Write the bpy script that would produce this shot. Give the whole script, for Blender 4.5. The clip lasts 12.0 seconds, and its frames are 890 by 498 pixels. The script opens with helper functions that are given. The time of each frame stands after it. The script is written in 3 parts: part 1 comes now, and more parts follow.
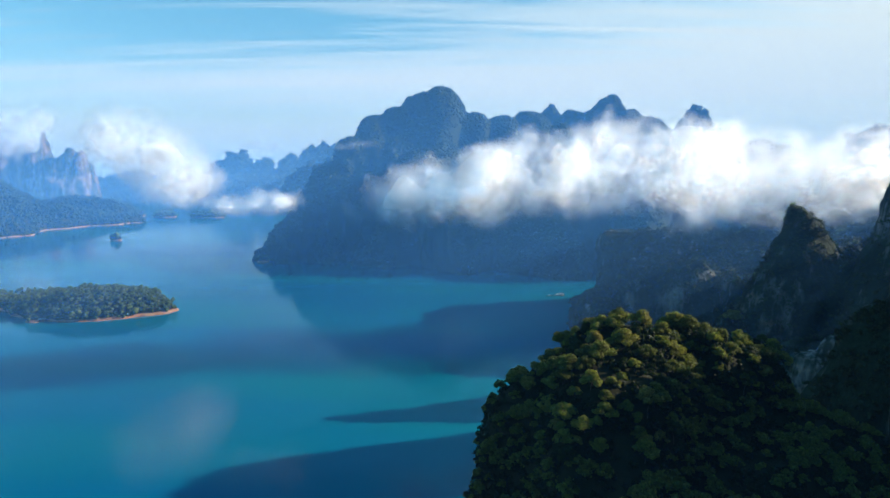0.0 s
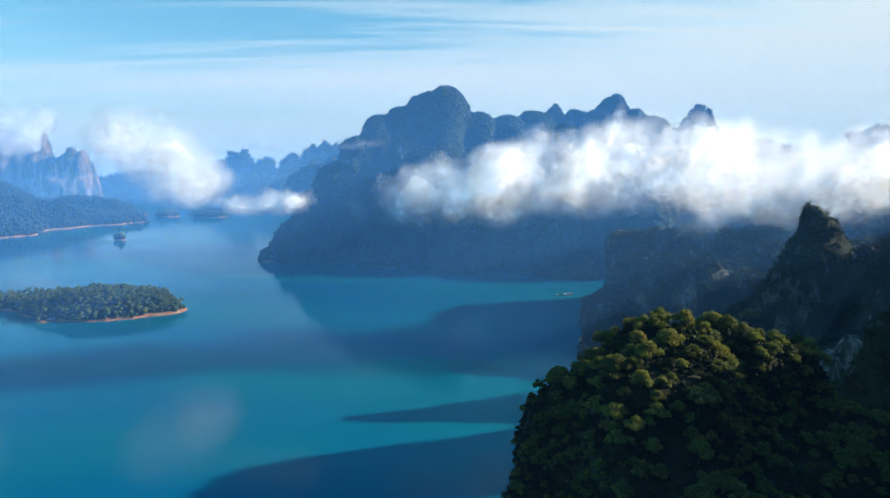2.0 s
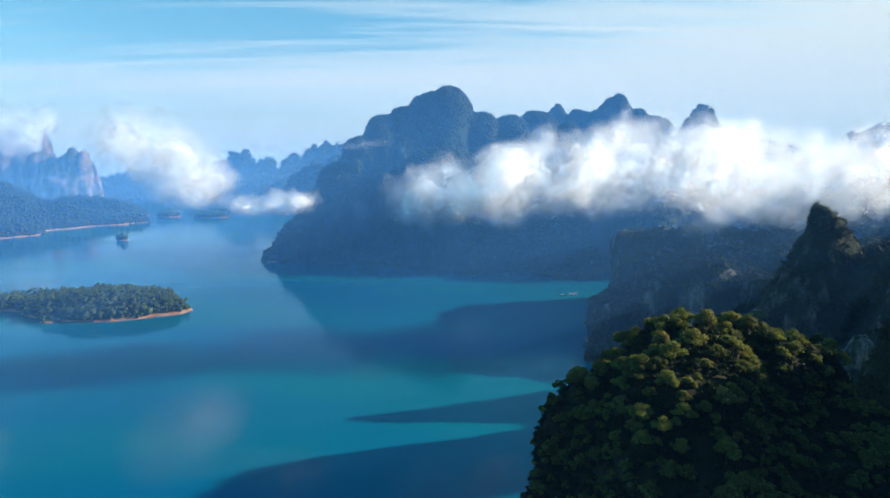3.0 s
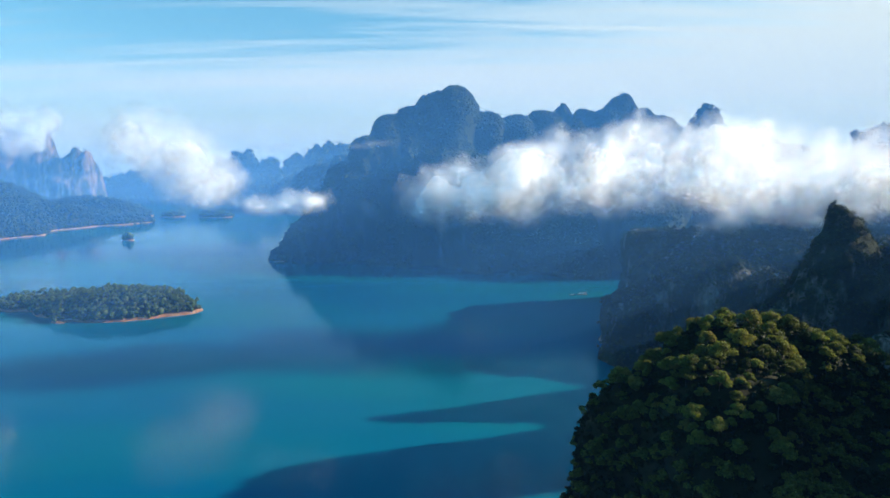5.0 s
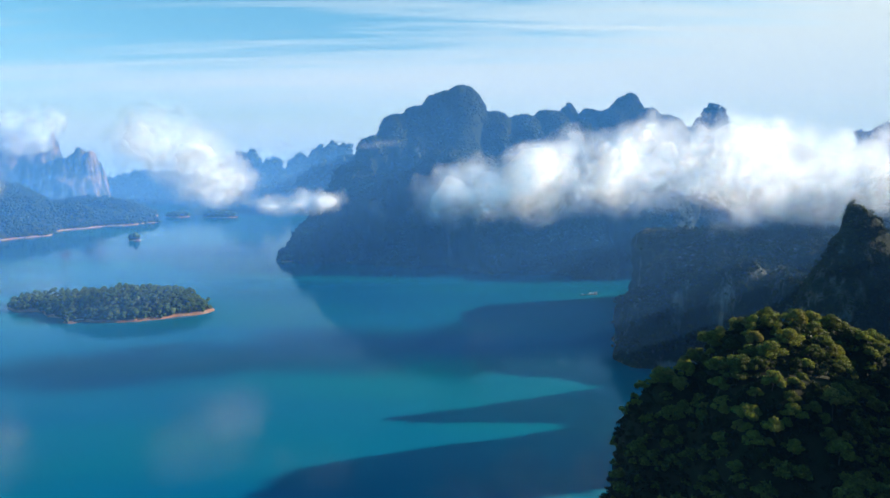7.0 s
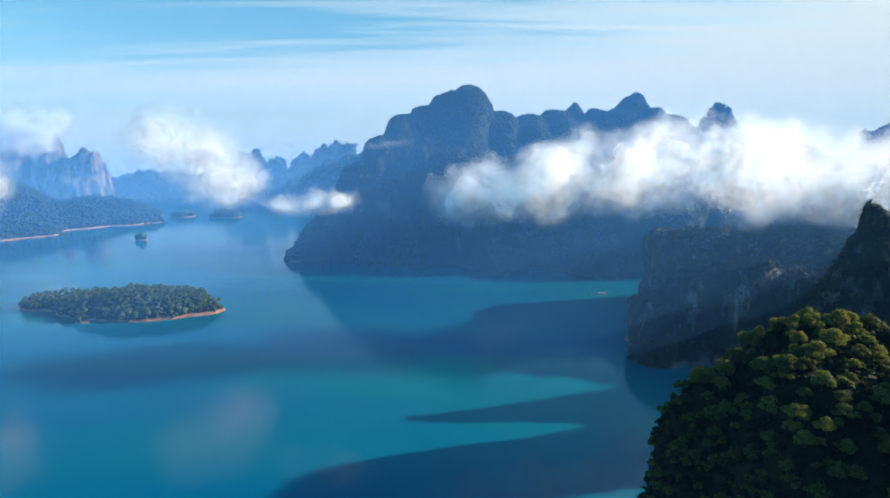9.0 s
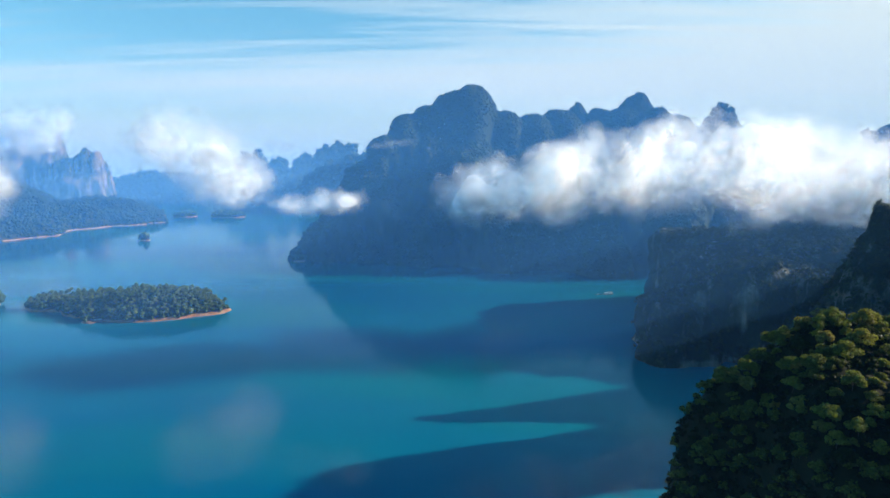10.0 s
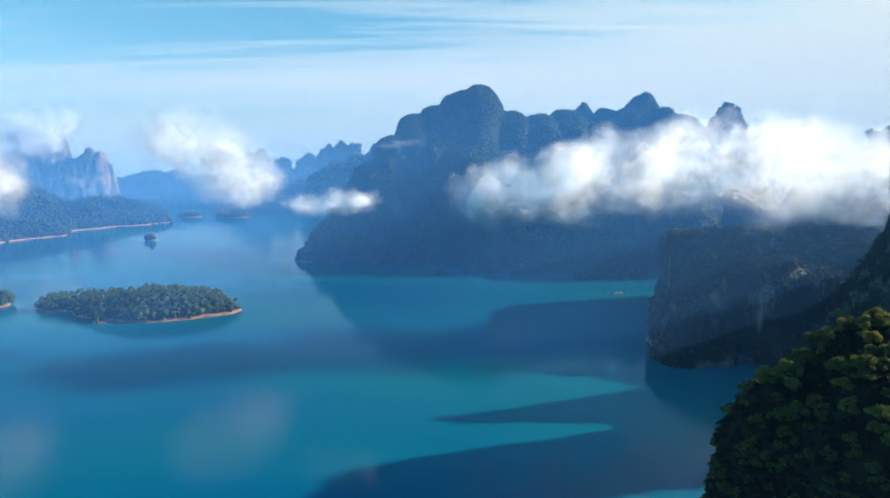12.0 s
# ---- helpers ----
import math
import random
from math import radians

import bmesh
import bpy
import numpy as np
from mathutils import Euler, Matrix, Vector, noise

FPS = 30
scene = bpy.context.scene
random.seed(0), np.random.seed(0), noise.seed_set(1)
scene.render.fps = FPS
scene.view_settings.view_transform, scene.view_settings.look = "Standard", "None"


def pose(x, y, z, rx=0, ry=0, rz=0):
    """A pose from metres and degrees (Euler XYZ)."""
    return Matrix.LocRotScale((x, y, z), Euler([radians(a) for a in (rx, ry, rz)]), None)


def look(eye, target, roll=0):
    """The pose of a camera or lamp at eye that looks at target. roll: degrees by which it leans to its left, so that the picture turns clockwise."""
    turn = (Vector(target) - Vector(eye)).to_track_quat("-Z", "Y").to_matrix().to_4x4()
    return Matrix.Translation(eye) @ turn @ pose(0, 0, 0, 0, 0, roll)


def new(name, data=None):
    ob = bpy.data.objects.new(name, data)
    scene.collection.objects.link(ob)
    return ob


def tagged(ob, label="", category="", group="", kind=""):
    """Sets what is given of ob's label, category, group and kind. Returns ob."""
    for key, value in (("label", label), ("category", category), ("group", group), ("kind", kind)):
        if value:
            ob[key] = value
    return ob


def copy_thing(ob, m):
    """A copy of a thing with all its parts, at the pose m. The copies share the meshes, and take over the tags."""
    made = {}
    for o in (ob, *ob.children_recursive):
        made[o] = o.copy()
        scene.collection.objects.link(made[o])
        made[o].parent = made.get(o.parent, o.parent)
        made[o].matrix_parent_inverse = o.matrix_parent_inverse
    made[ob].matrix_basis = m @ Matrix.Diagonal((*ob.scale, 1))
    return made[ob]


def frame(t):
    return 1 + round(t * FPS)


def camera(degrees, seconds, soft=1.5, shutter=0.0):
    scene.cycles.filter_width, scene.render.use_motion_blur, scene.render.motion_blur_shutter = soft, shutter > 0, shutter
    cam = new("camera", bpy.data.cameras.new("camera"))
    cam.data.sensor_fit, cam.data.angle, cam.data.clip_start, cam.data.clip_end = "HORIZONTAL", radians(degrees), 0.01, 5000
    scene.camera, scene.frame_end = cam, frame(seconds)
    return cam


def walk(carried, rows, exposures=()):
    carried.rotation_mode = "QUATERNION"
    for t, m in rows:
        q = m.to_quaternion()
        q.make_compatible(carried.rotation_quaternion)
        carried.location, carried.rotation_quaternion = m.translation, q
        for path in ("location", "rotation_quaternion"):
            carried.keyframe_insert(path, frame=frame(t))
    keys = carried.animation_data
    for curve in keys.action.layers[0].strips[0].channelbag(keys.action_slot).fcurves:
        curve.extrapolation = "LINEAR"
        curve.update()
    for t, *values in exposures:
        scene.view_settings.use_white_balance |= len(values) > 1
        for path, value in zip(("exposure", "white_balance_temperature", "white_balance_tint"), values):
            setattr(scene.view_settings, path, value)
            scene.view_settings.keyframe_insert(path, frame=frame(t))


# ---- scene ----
cam = camera(74.0, 12.0)
METRES, EYE, TILT, LEAN, TURN = 84.0, 200.0, -8.8, 0.0, 0.0
ROWS = [
    (0.0, 0.0, 0.0, 0.0, -0.0, 0.0, -0.0),
    (0.5, -0.0418, 0.0036, -0.0, -0.04, -0.01, 0.01),
    (1.0, -0.0839, 0.0043, 0.0009, -0.08, -0.03, 0.02),
    (1.5, -0.1264, 0.0045, 0.0017, -0.11, -0.05, 0.03),
    (2.0, -0.1674, 0.0067, 0.0016, -0.13, -0.05, 0.03),
    (2.5, -0.2072, 0.0112, 0.0009, -0.13, -0.04, 0.04),
    (3.0, -0.2486, 0.0143, 0.0008, -0.14, -0.04, 0.06),
    (5.0, -0.419, 0.0176, 0.0039, -0.14, -0.08, 0.12),
    (5.5, -0.4607, 0.0179, 0.0038, -0.13, -0.08, 0.13),
    (6.0, -0.5038, 0.0235, 0.0032, -0.12, -0.09, 0.14),
    (6.5, -0.544, 0.0257, 0.0028, -0.09, -0.09, 0.15),
    (7.0, -0.5849, 0.0256, 0.0033, -0.08, -0.09, 0.15),
    (9.0, -0.7445, 0.0212, 0.0049, 0.0, -0.11, 0.16),
    (9.5, -0.7909, 0.0261, 0.0036, 0.01, -0.1, 0.16),
    (10.0, -0.8344, 0.0325, 0.0036, 0.02, -0.11, 0.2),
    (10.5, -0.8781, 0.0329, 0.0042, 0.03, -0.11, 0.19),
    (11.0, -0.9195, 0.0353, 0.0035, 0.04, -0.11, 0.2),
    (11.5, -0.9607, 0.039, 0.0037, 0.05, -0.11, 0.2),
    (12.0, -0.9974, 0.0438, 0.0034, 0.08, -0.1, 0.2),
]
walk(cam, [(t, pose(0, 0, EYE, TILT, LEAN, TURN) @ pose(METRES * x, METRES * y, METRES * z, 90 + pitch, roll, yaw)) for t, x, y, z, yaw, pitch, roll in ROWS],
     [(0.0, 0.53, 6420, 8), (12.0, 0.53, 6420, 8)])

# ---------------------------------------------------------------- light
SUN_EL, SUN_AZ = 22.6, 9.0          # height over the lake; turn from +x towards +y
scene.cycles.transparent_max_bounces = 64
scene.cycles.max_bounces = scene.cycles.diffuse_bounces = scene.cycles.transmission_bounces = 5

world = bpy.data.worlds.new("sky")
scene.world = world
world.use_nodes = True
wn, wl = world.node_tree.nodes, world.node_tree.links
wn.clear()
w_out = wn.new("ShaderNodeOutputWorld")
w_bg = wn.new("ShaderNodeBackground")
w_bg.inputs[1].default_value = 0.0895
w_sky = wn.new("ShaderNodeTexSky")
w_sky.sky_type = "NISHITA"
w_sky.sun_disc = False
w_sky.sun_elevation, w_sky.sun_rotation = radians(SUN_EL), radians(90 - SUN_AZ)
w_sky.altitude, w_sky.air_density, w_sky.dust_density, w_sky.ozone_density = 200, 1.0, 0.6, 2.0


def wnode(kind, **props):
    n = wn.new(kind)
    for k, v in props.items():
        if k == "operation":
            n.operation = v
        elif k == "blend_type":
            n.blend_type = v
        elif k == "data_type":
            n.data_type = v
    return n


def wmath(op, a, b=None):
    n = wnode("ShaderNodeMath", operation=op)
    for i, v in enumerate((a, b)):
        if v is None:
            continue
        if isinstance(v, (int, float)):
            n.inputs[i].default_value = v
        else:
            wl.new(v, n.inputs[i])
    return n.outputs[0]


def wramp(fac, stops, kind="LINEAR"):
    n = wn.new("ShaderNodeValToRGB")
    n.color_ramp.interpolation = kind
    els = n.color_ramp.elements
    els[0].position, els[0].color = stops[0][0], (stops[0][1],) * 3 + (1,)
    els[1].position, els[1].color = stops[-1][0], (stops[-1][1],) * 3 + (1,)
    for p, v in stops[1:-1]:
        e = els.new(p)
        e.color = (v, v, v, 1)
    wl.new(fac, n.inputs[0])
    return n.outputs[0]


def wmix(fac, a, b):
    n = wn.new("ShaderNodeMix")
    n.data_type = "RGBA"
    wl.new(fac, n.inputs[0])
    for i, v in ((6, a), (7, b)):
        if isinstance(v, tuple):
            n.inputs[i].default_value = v
        else:
            wl.new(v, n.inputs[i])
    return n.outputs[2]


# the clear sky, deep blue overhead
w_hs = wn.new("ShaderNodeHueSaturation")
w_hs.inputs["Saturation"].default_value = 1.35
w_hs.inputs["Value"].default_value = 1.3
w_hs.inputs["Hue"].default_value = 0.472
wl.new(w_sky.outputs[0], w_hs.inputs["Color"])

# cirrus: streaks on a plane high above, seen at a slant, thicker towards the sun
w_co = wn.new("ShaderNodeTexCoord")
w_sep = wn.new("ShaderNodeSeparateXYZ")
wl.new(w_co.outputs["Generated"], w_sep.inputs[0])
w_up = wmath("MAXIMUM", w_sep.outputs[2], 0.015)
w_flat = wn.new("ShaderNodeCombineXYZ")
wl.new(wmath("DIVIDE", w_sep.outputs[0], wmath("ADD", w_up, 0.25)), w_flat.inputs[0])
wl.new(wmath("DIVIDE", w_sep.outputs[1], wmath("ADD", w_up, 0.06)), w_flat.inputs[1])


def streaks(scale, turn, stretch, shift, rough, distortion):
    mp = wn.new("ShaderNodeMapping")
    mp.inputs["Location"].default_value = shift
    mp.inputs["Rotation"].default_value = (0, 0, radians(turn))
    mp.inputs["Scale"].default_value = stretch
    wl.new(w_flat.outputs[0], mp.inputs[0])
    n = wn.new("ShaderNodeTexNoise")
    for key, value in (("Scale", scale), ("Detail", 7), ("Roughness", rough), ("Distortion", distortion)):
        n.inputs[key].default_value = value
    wl.new(mp.outputs[0], n.inputs[0])
    return n.outputs[0]


w_n1 = streaks(1.0, 7, (0.30, 0.80, 1), (3.1, 0.4, 0), 0.55, 0.5)
w_n2 = streaks(2.4, 9, (0.30, 1.2, 1), (1.7, 5.2, 0), 0.65, 0.9)
w_n3 = streaks(6.0, 8, (0.22, 1.3, 1), (4.3, 2.6, 0), 0.6, 0.6)
w_bias = wmath("MULTIPLY", w_sep.outputs[0], 0.20)
w_band = wramp(w_sep.outputs[2], [(0.04, 0.0), (0.075, 0.08), (0.10, 0.19), (0.135, 0.19), (0.20, 0.08), (0.28, 0.06), (0.6, 0.0)], "B_SPLINE")
w_noise = wmath("ADD", wmath("ADD", wmath("MULTIPLY", w_n1, 0.45), wmath("MULTIPLY", w_n2, 0.35)), wmath("MULTIPLY", w_n3, 0.2))
w_sum = wmath("ADD", w_noise, wmath("ADD", w_bias, w_band))
w_cir = wmath("MULTIPLY", wramp(w_sum, [(0.49, 0.0), (0.58, 0.55), (0.70, 0.97)]), wramp(w_sep.outputs[2], [(0.2, 1.0), (0.34, 0.12), (1.0, 0.05)]))
w_low = wramp(w_sep.outputs[2], [(0.0, 0.92), (0.045, 0.80), (0.07, 0.42), (0.10, 0.25), (0.18, 0.10), (0.4, 0.0)], "EASE")
w_c1 = wmix(w_cir, w_hs.outputs[0], (6.9, 7.5, 7.2, 1))
w_c2 = wmix(w_low, w_c1, (5.45, 6.65, 6.6, 1))
wl.new(w_c2, w_bg.inputs[0])
wl.new(w_bg.outputs[0], w_out.inputs[0])

sun_data = bpy.data.lights.new("sun", "SUN")
sun_data.energy, sun_data.angle, sun_data.color = 5.0, radians(0.55), (1.0, 0.88, 0.70)
sun = new("sun", sun_data)
_s = Vector((math.cos(radians(SUN_EL)) * math.cos(radians(SUN_AZ)), math.cos(radians(SUN_EL)) * math.sin(radians(SUN_AZ)), math.sin(radians(SUN_EL))))
sun.matrix_world = look(_s * 3000, (0, 0, 0))


# ---------------------------------------------------------------- materials
class Mat:
    """A small builder for node materials."""

    def __init__(self, name):
        self.m = bpy.data.materials.new(name)
        self.m.use_nodes = True
        self.n, self.l = self.m.node_tree.nodes, self.m.node_tree.links
        self.n.clear()
        self.out = self.n.new("ShaderNodeOutputMaterial")
        self.co = self.n.new("ShaderNodeTexCoord").outputs["Object"]

    def put(self, n, i, v):
        if v is None:
            return
        if hasattr(v, "is_output"):
            self.l.new(v, n.inputs[i])
        elif isinstance(v, tuple) and len(v) == 3 and n.inputs[i].type == "RGBA":
            n.inputs[i].default_value = (*v, 1)
        else:
            n.inputs[i].default_value = v

    def noise(self, scale, detail=4, rough=0.55, stretch=None, distortion=0.0):
        co = self.co
        if stretch:
            mp = self.n.new("ShaderNodeMapping")
            mp.inputs["Scale"].default_value = stretch
            self.l.new(co, mp.inputs[0])
            co = mp.outputs[0]
        t = self.n.new("ShaderNodeTexNoise")
        self.l.new(co, t.inputs[0])
        for k, v in (("Scale", scale), ("Detail", detail), ("Roughness", rough), ("Distortion", distortion)):
            t.inputs[k].default_value = v
        return t.outputs[0]

    def ramp(self, fac, stops):
        r = self.n.new("ShaderNodeValToRGB")
        els = r.color_ramp.elements
        while len(els) < len(stops):
            els.new(0.5)
        for e, (p, c) in zip(els, stops):
            e.position = p
            e.color = (c, c, c, 1) if isinstance(c, (int, float)) else (*c, 1)
        self.put(r, 0, fac)
        return r.outputs[0]

    def mix(self, fac, a, b, kind="MIX"):
        x = self.n.new("ShaderNodeMix")
        x.data_type, x.blend_type = "RGBA", kind
        self.put(x, 0, fac), self.put(x, 6, a), self.put(x, 7, b)
        return x.outputs[2]

    def math(self, op, a, b=None):
        x = self.n.new("ShaderNodeMath")
        x.operation = op
        self.put(x, 0, a), self.put(x, 1, b)
        return x.outputs[0]

    def bump(self, height, strength, distance):
        b = self.n.new("ShaderNodeBump")
        self.put(b, "Height", height)
        b.inputs["Strength"].default_value, b.inputs["Distance"].default_value = strength, distance
        return b.outputs[0]

    def island(self):
        return self.n.new("ShaderNodeNewGeometry").outputs["Random Per Island"]

    def chance(self):
        return self.n.new("ShaderNodeObjectInfo").outputs["Random"]

    def principled(self, color, rough=0.8, normal=None, metal=0.0, spec=0.3):
        p = self.n.new("ShaderNodeBsdfPrincipled")
        self.put(p, "Base Color", color), self.put(p, "Roughness", rough)
        self.put(p, "Metallic", metal), self.put(p, "Specular IOR Level", spec)
        if normal is not None:
            self.put(p, "Normal", normal)
        return p.outputs[0]

    def done(self, shader):
        self.l.new(shader, self.out.inputs[0])
        return self.m


def mat_water():
    """Still lake water: turquoise with fine silt, smooth lanes between patches ruffled by the breeze."""
    k = Mat("lake_water")
    broad = k.noise(0.0035, 3, 0.5, (0.35, 1.0, 1))
    body = k.ramp(broad, [(0.42, (0.0, 0.118, 0.240)), (0.72, (0.0, 0.188, 0.170))])
    breeze = k.noise(0.011, 6, 0.6, (0.22, 1.0, 1), 0.6)
    ruffled = k.ramp(breeze, [(0.47, 0.0), (0.60, 1.0)])
    wave = k.noise(0.35, 5, 0.6, (0.25, 1.0, 1))
    swell = k.noise(0.02, 3, 0.5, (0.25, 1.0, 1))
    h = k.math("ADD", k.math("MULTIPLY", wave, k.math("ADD", k.math("MULTIPLY", ruffled, 0.5), 0.2)), k.math("MULTIPLY", swell, 1.1))
    p = k.n.new("ShaderNodeBsdfPrincipled")
    k.put(p, "Base Color", body)
    k.put(p, "Roughness", k.math("ADD", k.math("MULTIPLY", ruffled, 0.09), 0.07))
    k.put(p, "IOR", 1.333), k.put(p, "Specular IOR Level", 0.38), k.put(p, "Specular Tint", (0.66, 0.93, 1.0))
    k.put(p, "Normal", k.bump(h, 0.55, 0.3))
    return k.done(p.outputs[0])


def mat_forest(name, dark, light, scale=0.25):
    """Canopy seen from afar: each crown its own green, mottled with leaf shade."""
    k = Mat(name)
    own = k.ramp(k.island(), [(0.0, dark), (0.75, light), (1.0, tuple(v * s for v, s in zip(light, (1.3, 1.12, 0.85))))])
    mott = k.noise(scale, 5, 0.65)
    col = k.mix(k.ramp(mott, [(0.3, 0.0), (0.7, 1.0)]), own, k.mix(1.0, own, (0.62, 0.66, 0.62), "MULTIPLY"))
    return k.done(k.principled(col, 0.85, k.bump(mott, 0.5, 1.0), spec=0.15))


def mat_cliff(name, green, rock, cut=(0.50, 0.60), scale=1.0, bare=0.0):
    """Limestone with hanging scrub: pale faces streaked downwards among dark green."""
    k = Mat(name)
    patch = k.noise(0.035 * scale, 6, 0.62, (1, 1, 0.45))
    streak = k.noise(0.16 * scale, 5, 0.6, (1, 1, 0.12))
    fine = k.noise(0.5 * scale, 6, 0.65)
    stone = k.mix(k.ramp(streak, [(0.35, 0.0), (0.7, 1.0)]), tuple(v * 0.4 for v in rock), rock)
    warm = k.mix(k.ramp(k.noise(0.05 * scale, 3), [(0.52, 0.0), (0.7, 0.7)]), stone, (0.42, 0.25, 0.13))
    leaf = k.mix(k.ramp(fine, [(0.3, 0.0), (0.7, 1.0)]), tuple(v * (0.5 if scale >= 1 else 0.75) for v in green), green)
    both = k.math("ADD", k.math("MULTIPLY", patch, 0.7), k.math("MULTIPLY", streak, 0.3))
    if bare:
        s = k.n.new("ShaderNodeSeparateXYZ")
        k.l.new(k.co, s.inputs[0])
        low = k.ramp(k.math("ADD", k.math("MULTIPLY", s.outputs[2], 1 / bare), k.math("MULTIPLY", k.noise(0.03, 4), 1.6)), [(0.75, 0.16), (1.45, 0.0)])
        both = k.math("ADD", both, low)
    col = k.mix(k.ramp(both, [(cut[0], 0.0), (cut[1], 1.0)]), leaf, warm)
    h = k.math("ADD", fine, k.math("MULTIPLY", streak, 1.5))
    return k.done(k.principled(col, 0.9, k.bump(h, 0.8 if scale >= 1 else 0.2, 2.0 / scale), spec=0.15))


def mat_earth(name, a, b):
    k = Mat(name)
    n = k.noise(0.12, 6, 0.65)
    f = k.noise(1.3, 4, 0.6)
    col = k.mix(k.ramp(n, [(0.35, 0.0), (0.65, 1.0)]), a, b)
    return k.done(k.principled(k.mix(k.math("MULTIPLY", f, 0.5), col, tuple(v * 0.5 for v in a)), 0.9, k.bump(f, 0.6, 0.4), spec=0.15))


def mat_shore():
    """Wooded shore: a rim of bare red earth where the water has drawn back, leaf litter above it."""
    k = Mat("shore_earth")
    f, n = k.noise(0.9, 5, 0.65), k.noise(0.06, 4, 0.6)
    bare = k.mix(k.ramp(n, [(0.35, 0.0), (0.65, 1.0)]), (0.46, 0.20, 0.09), (0.55, 0.36, 0.22))
    s = k.n.new("ShaderNodeSeparateXYZ")
    k.l.new(k.co, s.inputs[0])
    line = k.math("ADD", s.outputs[2], k.math("MULTIPLY", k.noise(0.05, 3), 4.0))
    col = k.mix(k.ramp(k.math("MULTIPLY", line, 0.1), [(0.44, 0.0), (0.52, 1.0)]), bare, (0.035, 0.045, 0.018))
    return k.done(k.principled(k.mix(k.math("MULTIPLY", f, 0.5), col, (0.06, 0.04, 0.02)), 0.9, k.bump(f, 0.6, 0.5), spec=0.15))


def mat_leaf(name, dark, light):
    """Leaf sprays of a near tree; thin leaves let some light through."""
    k = Mat(name)
    own = k.ramp(k.chance(), [(0.0, dark), (0.40, tuple(0.5 * (a + b) for a, b in zip(dark, light))), (0.8, light), (1.0, (1.0 * light[0], 0.8 * light[1], 1.1 * light[2]))])
    leafy = k.ramp(k.island(), [(0.0, 0.65), (1.0, 1.5)])
    col = k.mix(1.0, own, leafy, "MULTIPLY")
    d = k.principled(col, 0.6, spec=0.25)
    tr = k.n.new("ShaderNodeBsdfTranslucent")
    k.put(tr, 0, k.mix(1.0, col, (1.1, 1.3, 0.5), "MULTIPLY"))
    ms = k.n.new("ShaderNodeMixShader")
    ms.inputs[0].default_value = 0.42
    k.l.new(d, ms.inputs[1]), k.l.new(tr.outputs[0], ms.inputs[2])
    return k.done(ms.outputs[0])


def mat_bark():
    k = Mat("bark")
    n = k.noise(1.5, 5, 0.6, (1, 1, 0.25))
    return k.done(k.principled(k.ramp(n, [(0.3, (0.06, 0.05, 0.04)), (0.7, (0.16, 0.14, 0.11))]), 0.9, k.bump(n, 0.7, 0.1)))


def facing(k, way):
    n = k.n.new("ShaderNodeCombineXYZ")
    face = Vector(way).normalized()
    for i in range(3):
        n.inputs[i].default_value = face[i]
    return n.outputs[0]


SUNWARD, SKYWARD = (0.62, 0.30, 0.50), (0.10, -0.75, 0.55)


def scatter_light(k, color, sunlit=1.0, skylit=1.0, open_side=SUNWARD):
    """Stands in for light scattered by droplets, by fixed normals, the same whatever way the vapour hangs: the sun's
    shining through, the sky's from the open side.
    """
    tr, d, a = k.n.new("ShaderNodeBsdfTranslucent"), k.n.new("ShaderNodeBsdfDiffuse"), k.n.new("ShaderNodeAddShader")
    k.put(tr, 0, tuple(c * sunlit for c in color)), k.put(tr, "Normal", facing(k, [-c for c in SUNWARD]))
    k.put(d, 0, tuple(c * skylit for c in color)), k.put(d, "Normal", facing(k, open_side))
    k.l.new(d.outputs[0], a.inputs[0]), k.l.new(tr.outputs[0], a.inputs[1])
    return a.outputs[0]


def veil(k, thick, body):
    see = k.n.new("ShaderNodeBsdfTransparent")
    m = k.n.new("ShaderNodeMixShader")
    k.put(m, 0, thick)
    k.l.new(see.outputs[0], m.inputs[1]), k.l.new(body, m.inputs[2])
    return k.done(m.outputs[0])


def mat_vapour(name, alpha, white, grain_size, contrast):
    """Cloud: droplets thinning out unevenly, their colour raised past white in place of light scattered within."""
    k = Mat(name)
    thin = k.ramp(k.noise(grain_size, 5, 0.6), [(contrast[0], 0.15 * alpha), (contrast[1], alpha)])
    return veil(k, thin, scatter_light(k, (white, white, white), 0.88, 1.95, SKYWARD))


def mat_haze_sheet(name, alpha, color, top, fade):
    """A sheet with the blue of air haze and mist put into its colour, even along the lake and thinning upwards."""
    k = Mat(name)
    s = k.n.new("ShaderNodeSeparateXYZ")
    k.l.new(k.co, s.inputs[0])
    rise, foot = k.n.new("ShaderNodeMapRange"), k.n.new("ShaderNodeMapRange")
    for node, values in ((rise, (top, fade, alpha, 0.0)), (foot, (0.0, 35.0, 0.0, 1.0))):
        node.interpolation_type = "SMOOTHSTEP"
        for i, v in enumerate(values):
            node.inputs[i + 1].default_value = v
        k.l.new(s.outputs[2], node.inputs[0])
    return veil(k, k.math("MULTIPLY", rise.outputs[0], foot.outputs[0]), scatter_light(k, color))


def mat_plain(name, color, rough=0.6, metal=0.0):
    k = Mat(name)
    n = k.noise(3.0, 4)
    return k.done(k.principled(k.mix(k.math("MULTIPLY", n, 0.5), color, tuple(v * 0.55 for v in color)), rough, metal=metal))


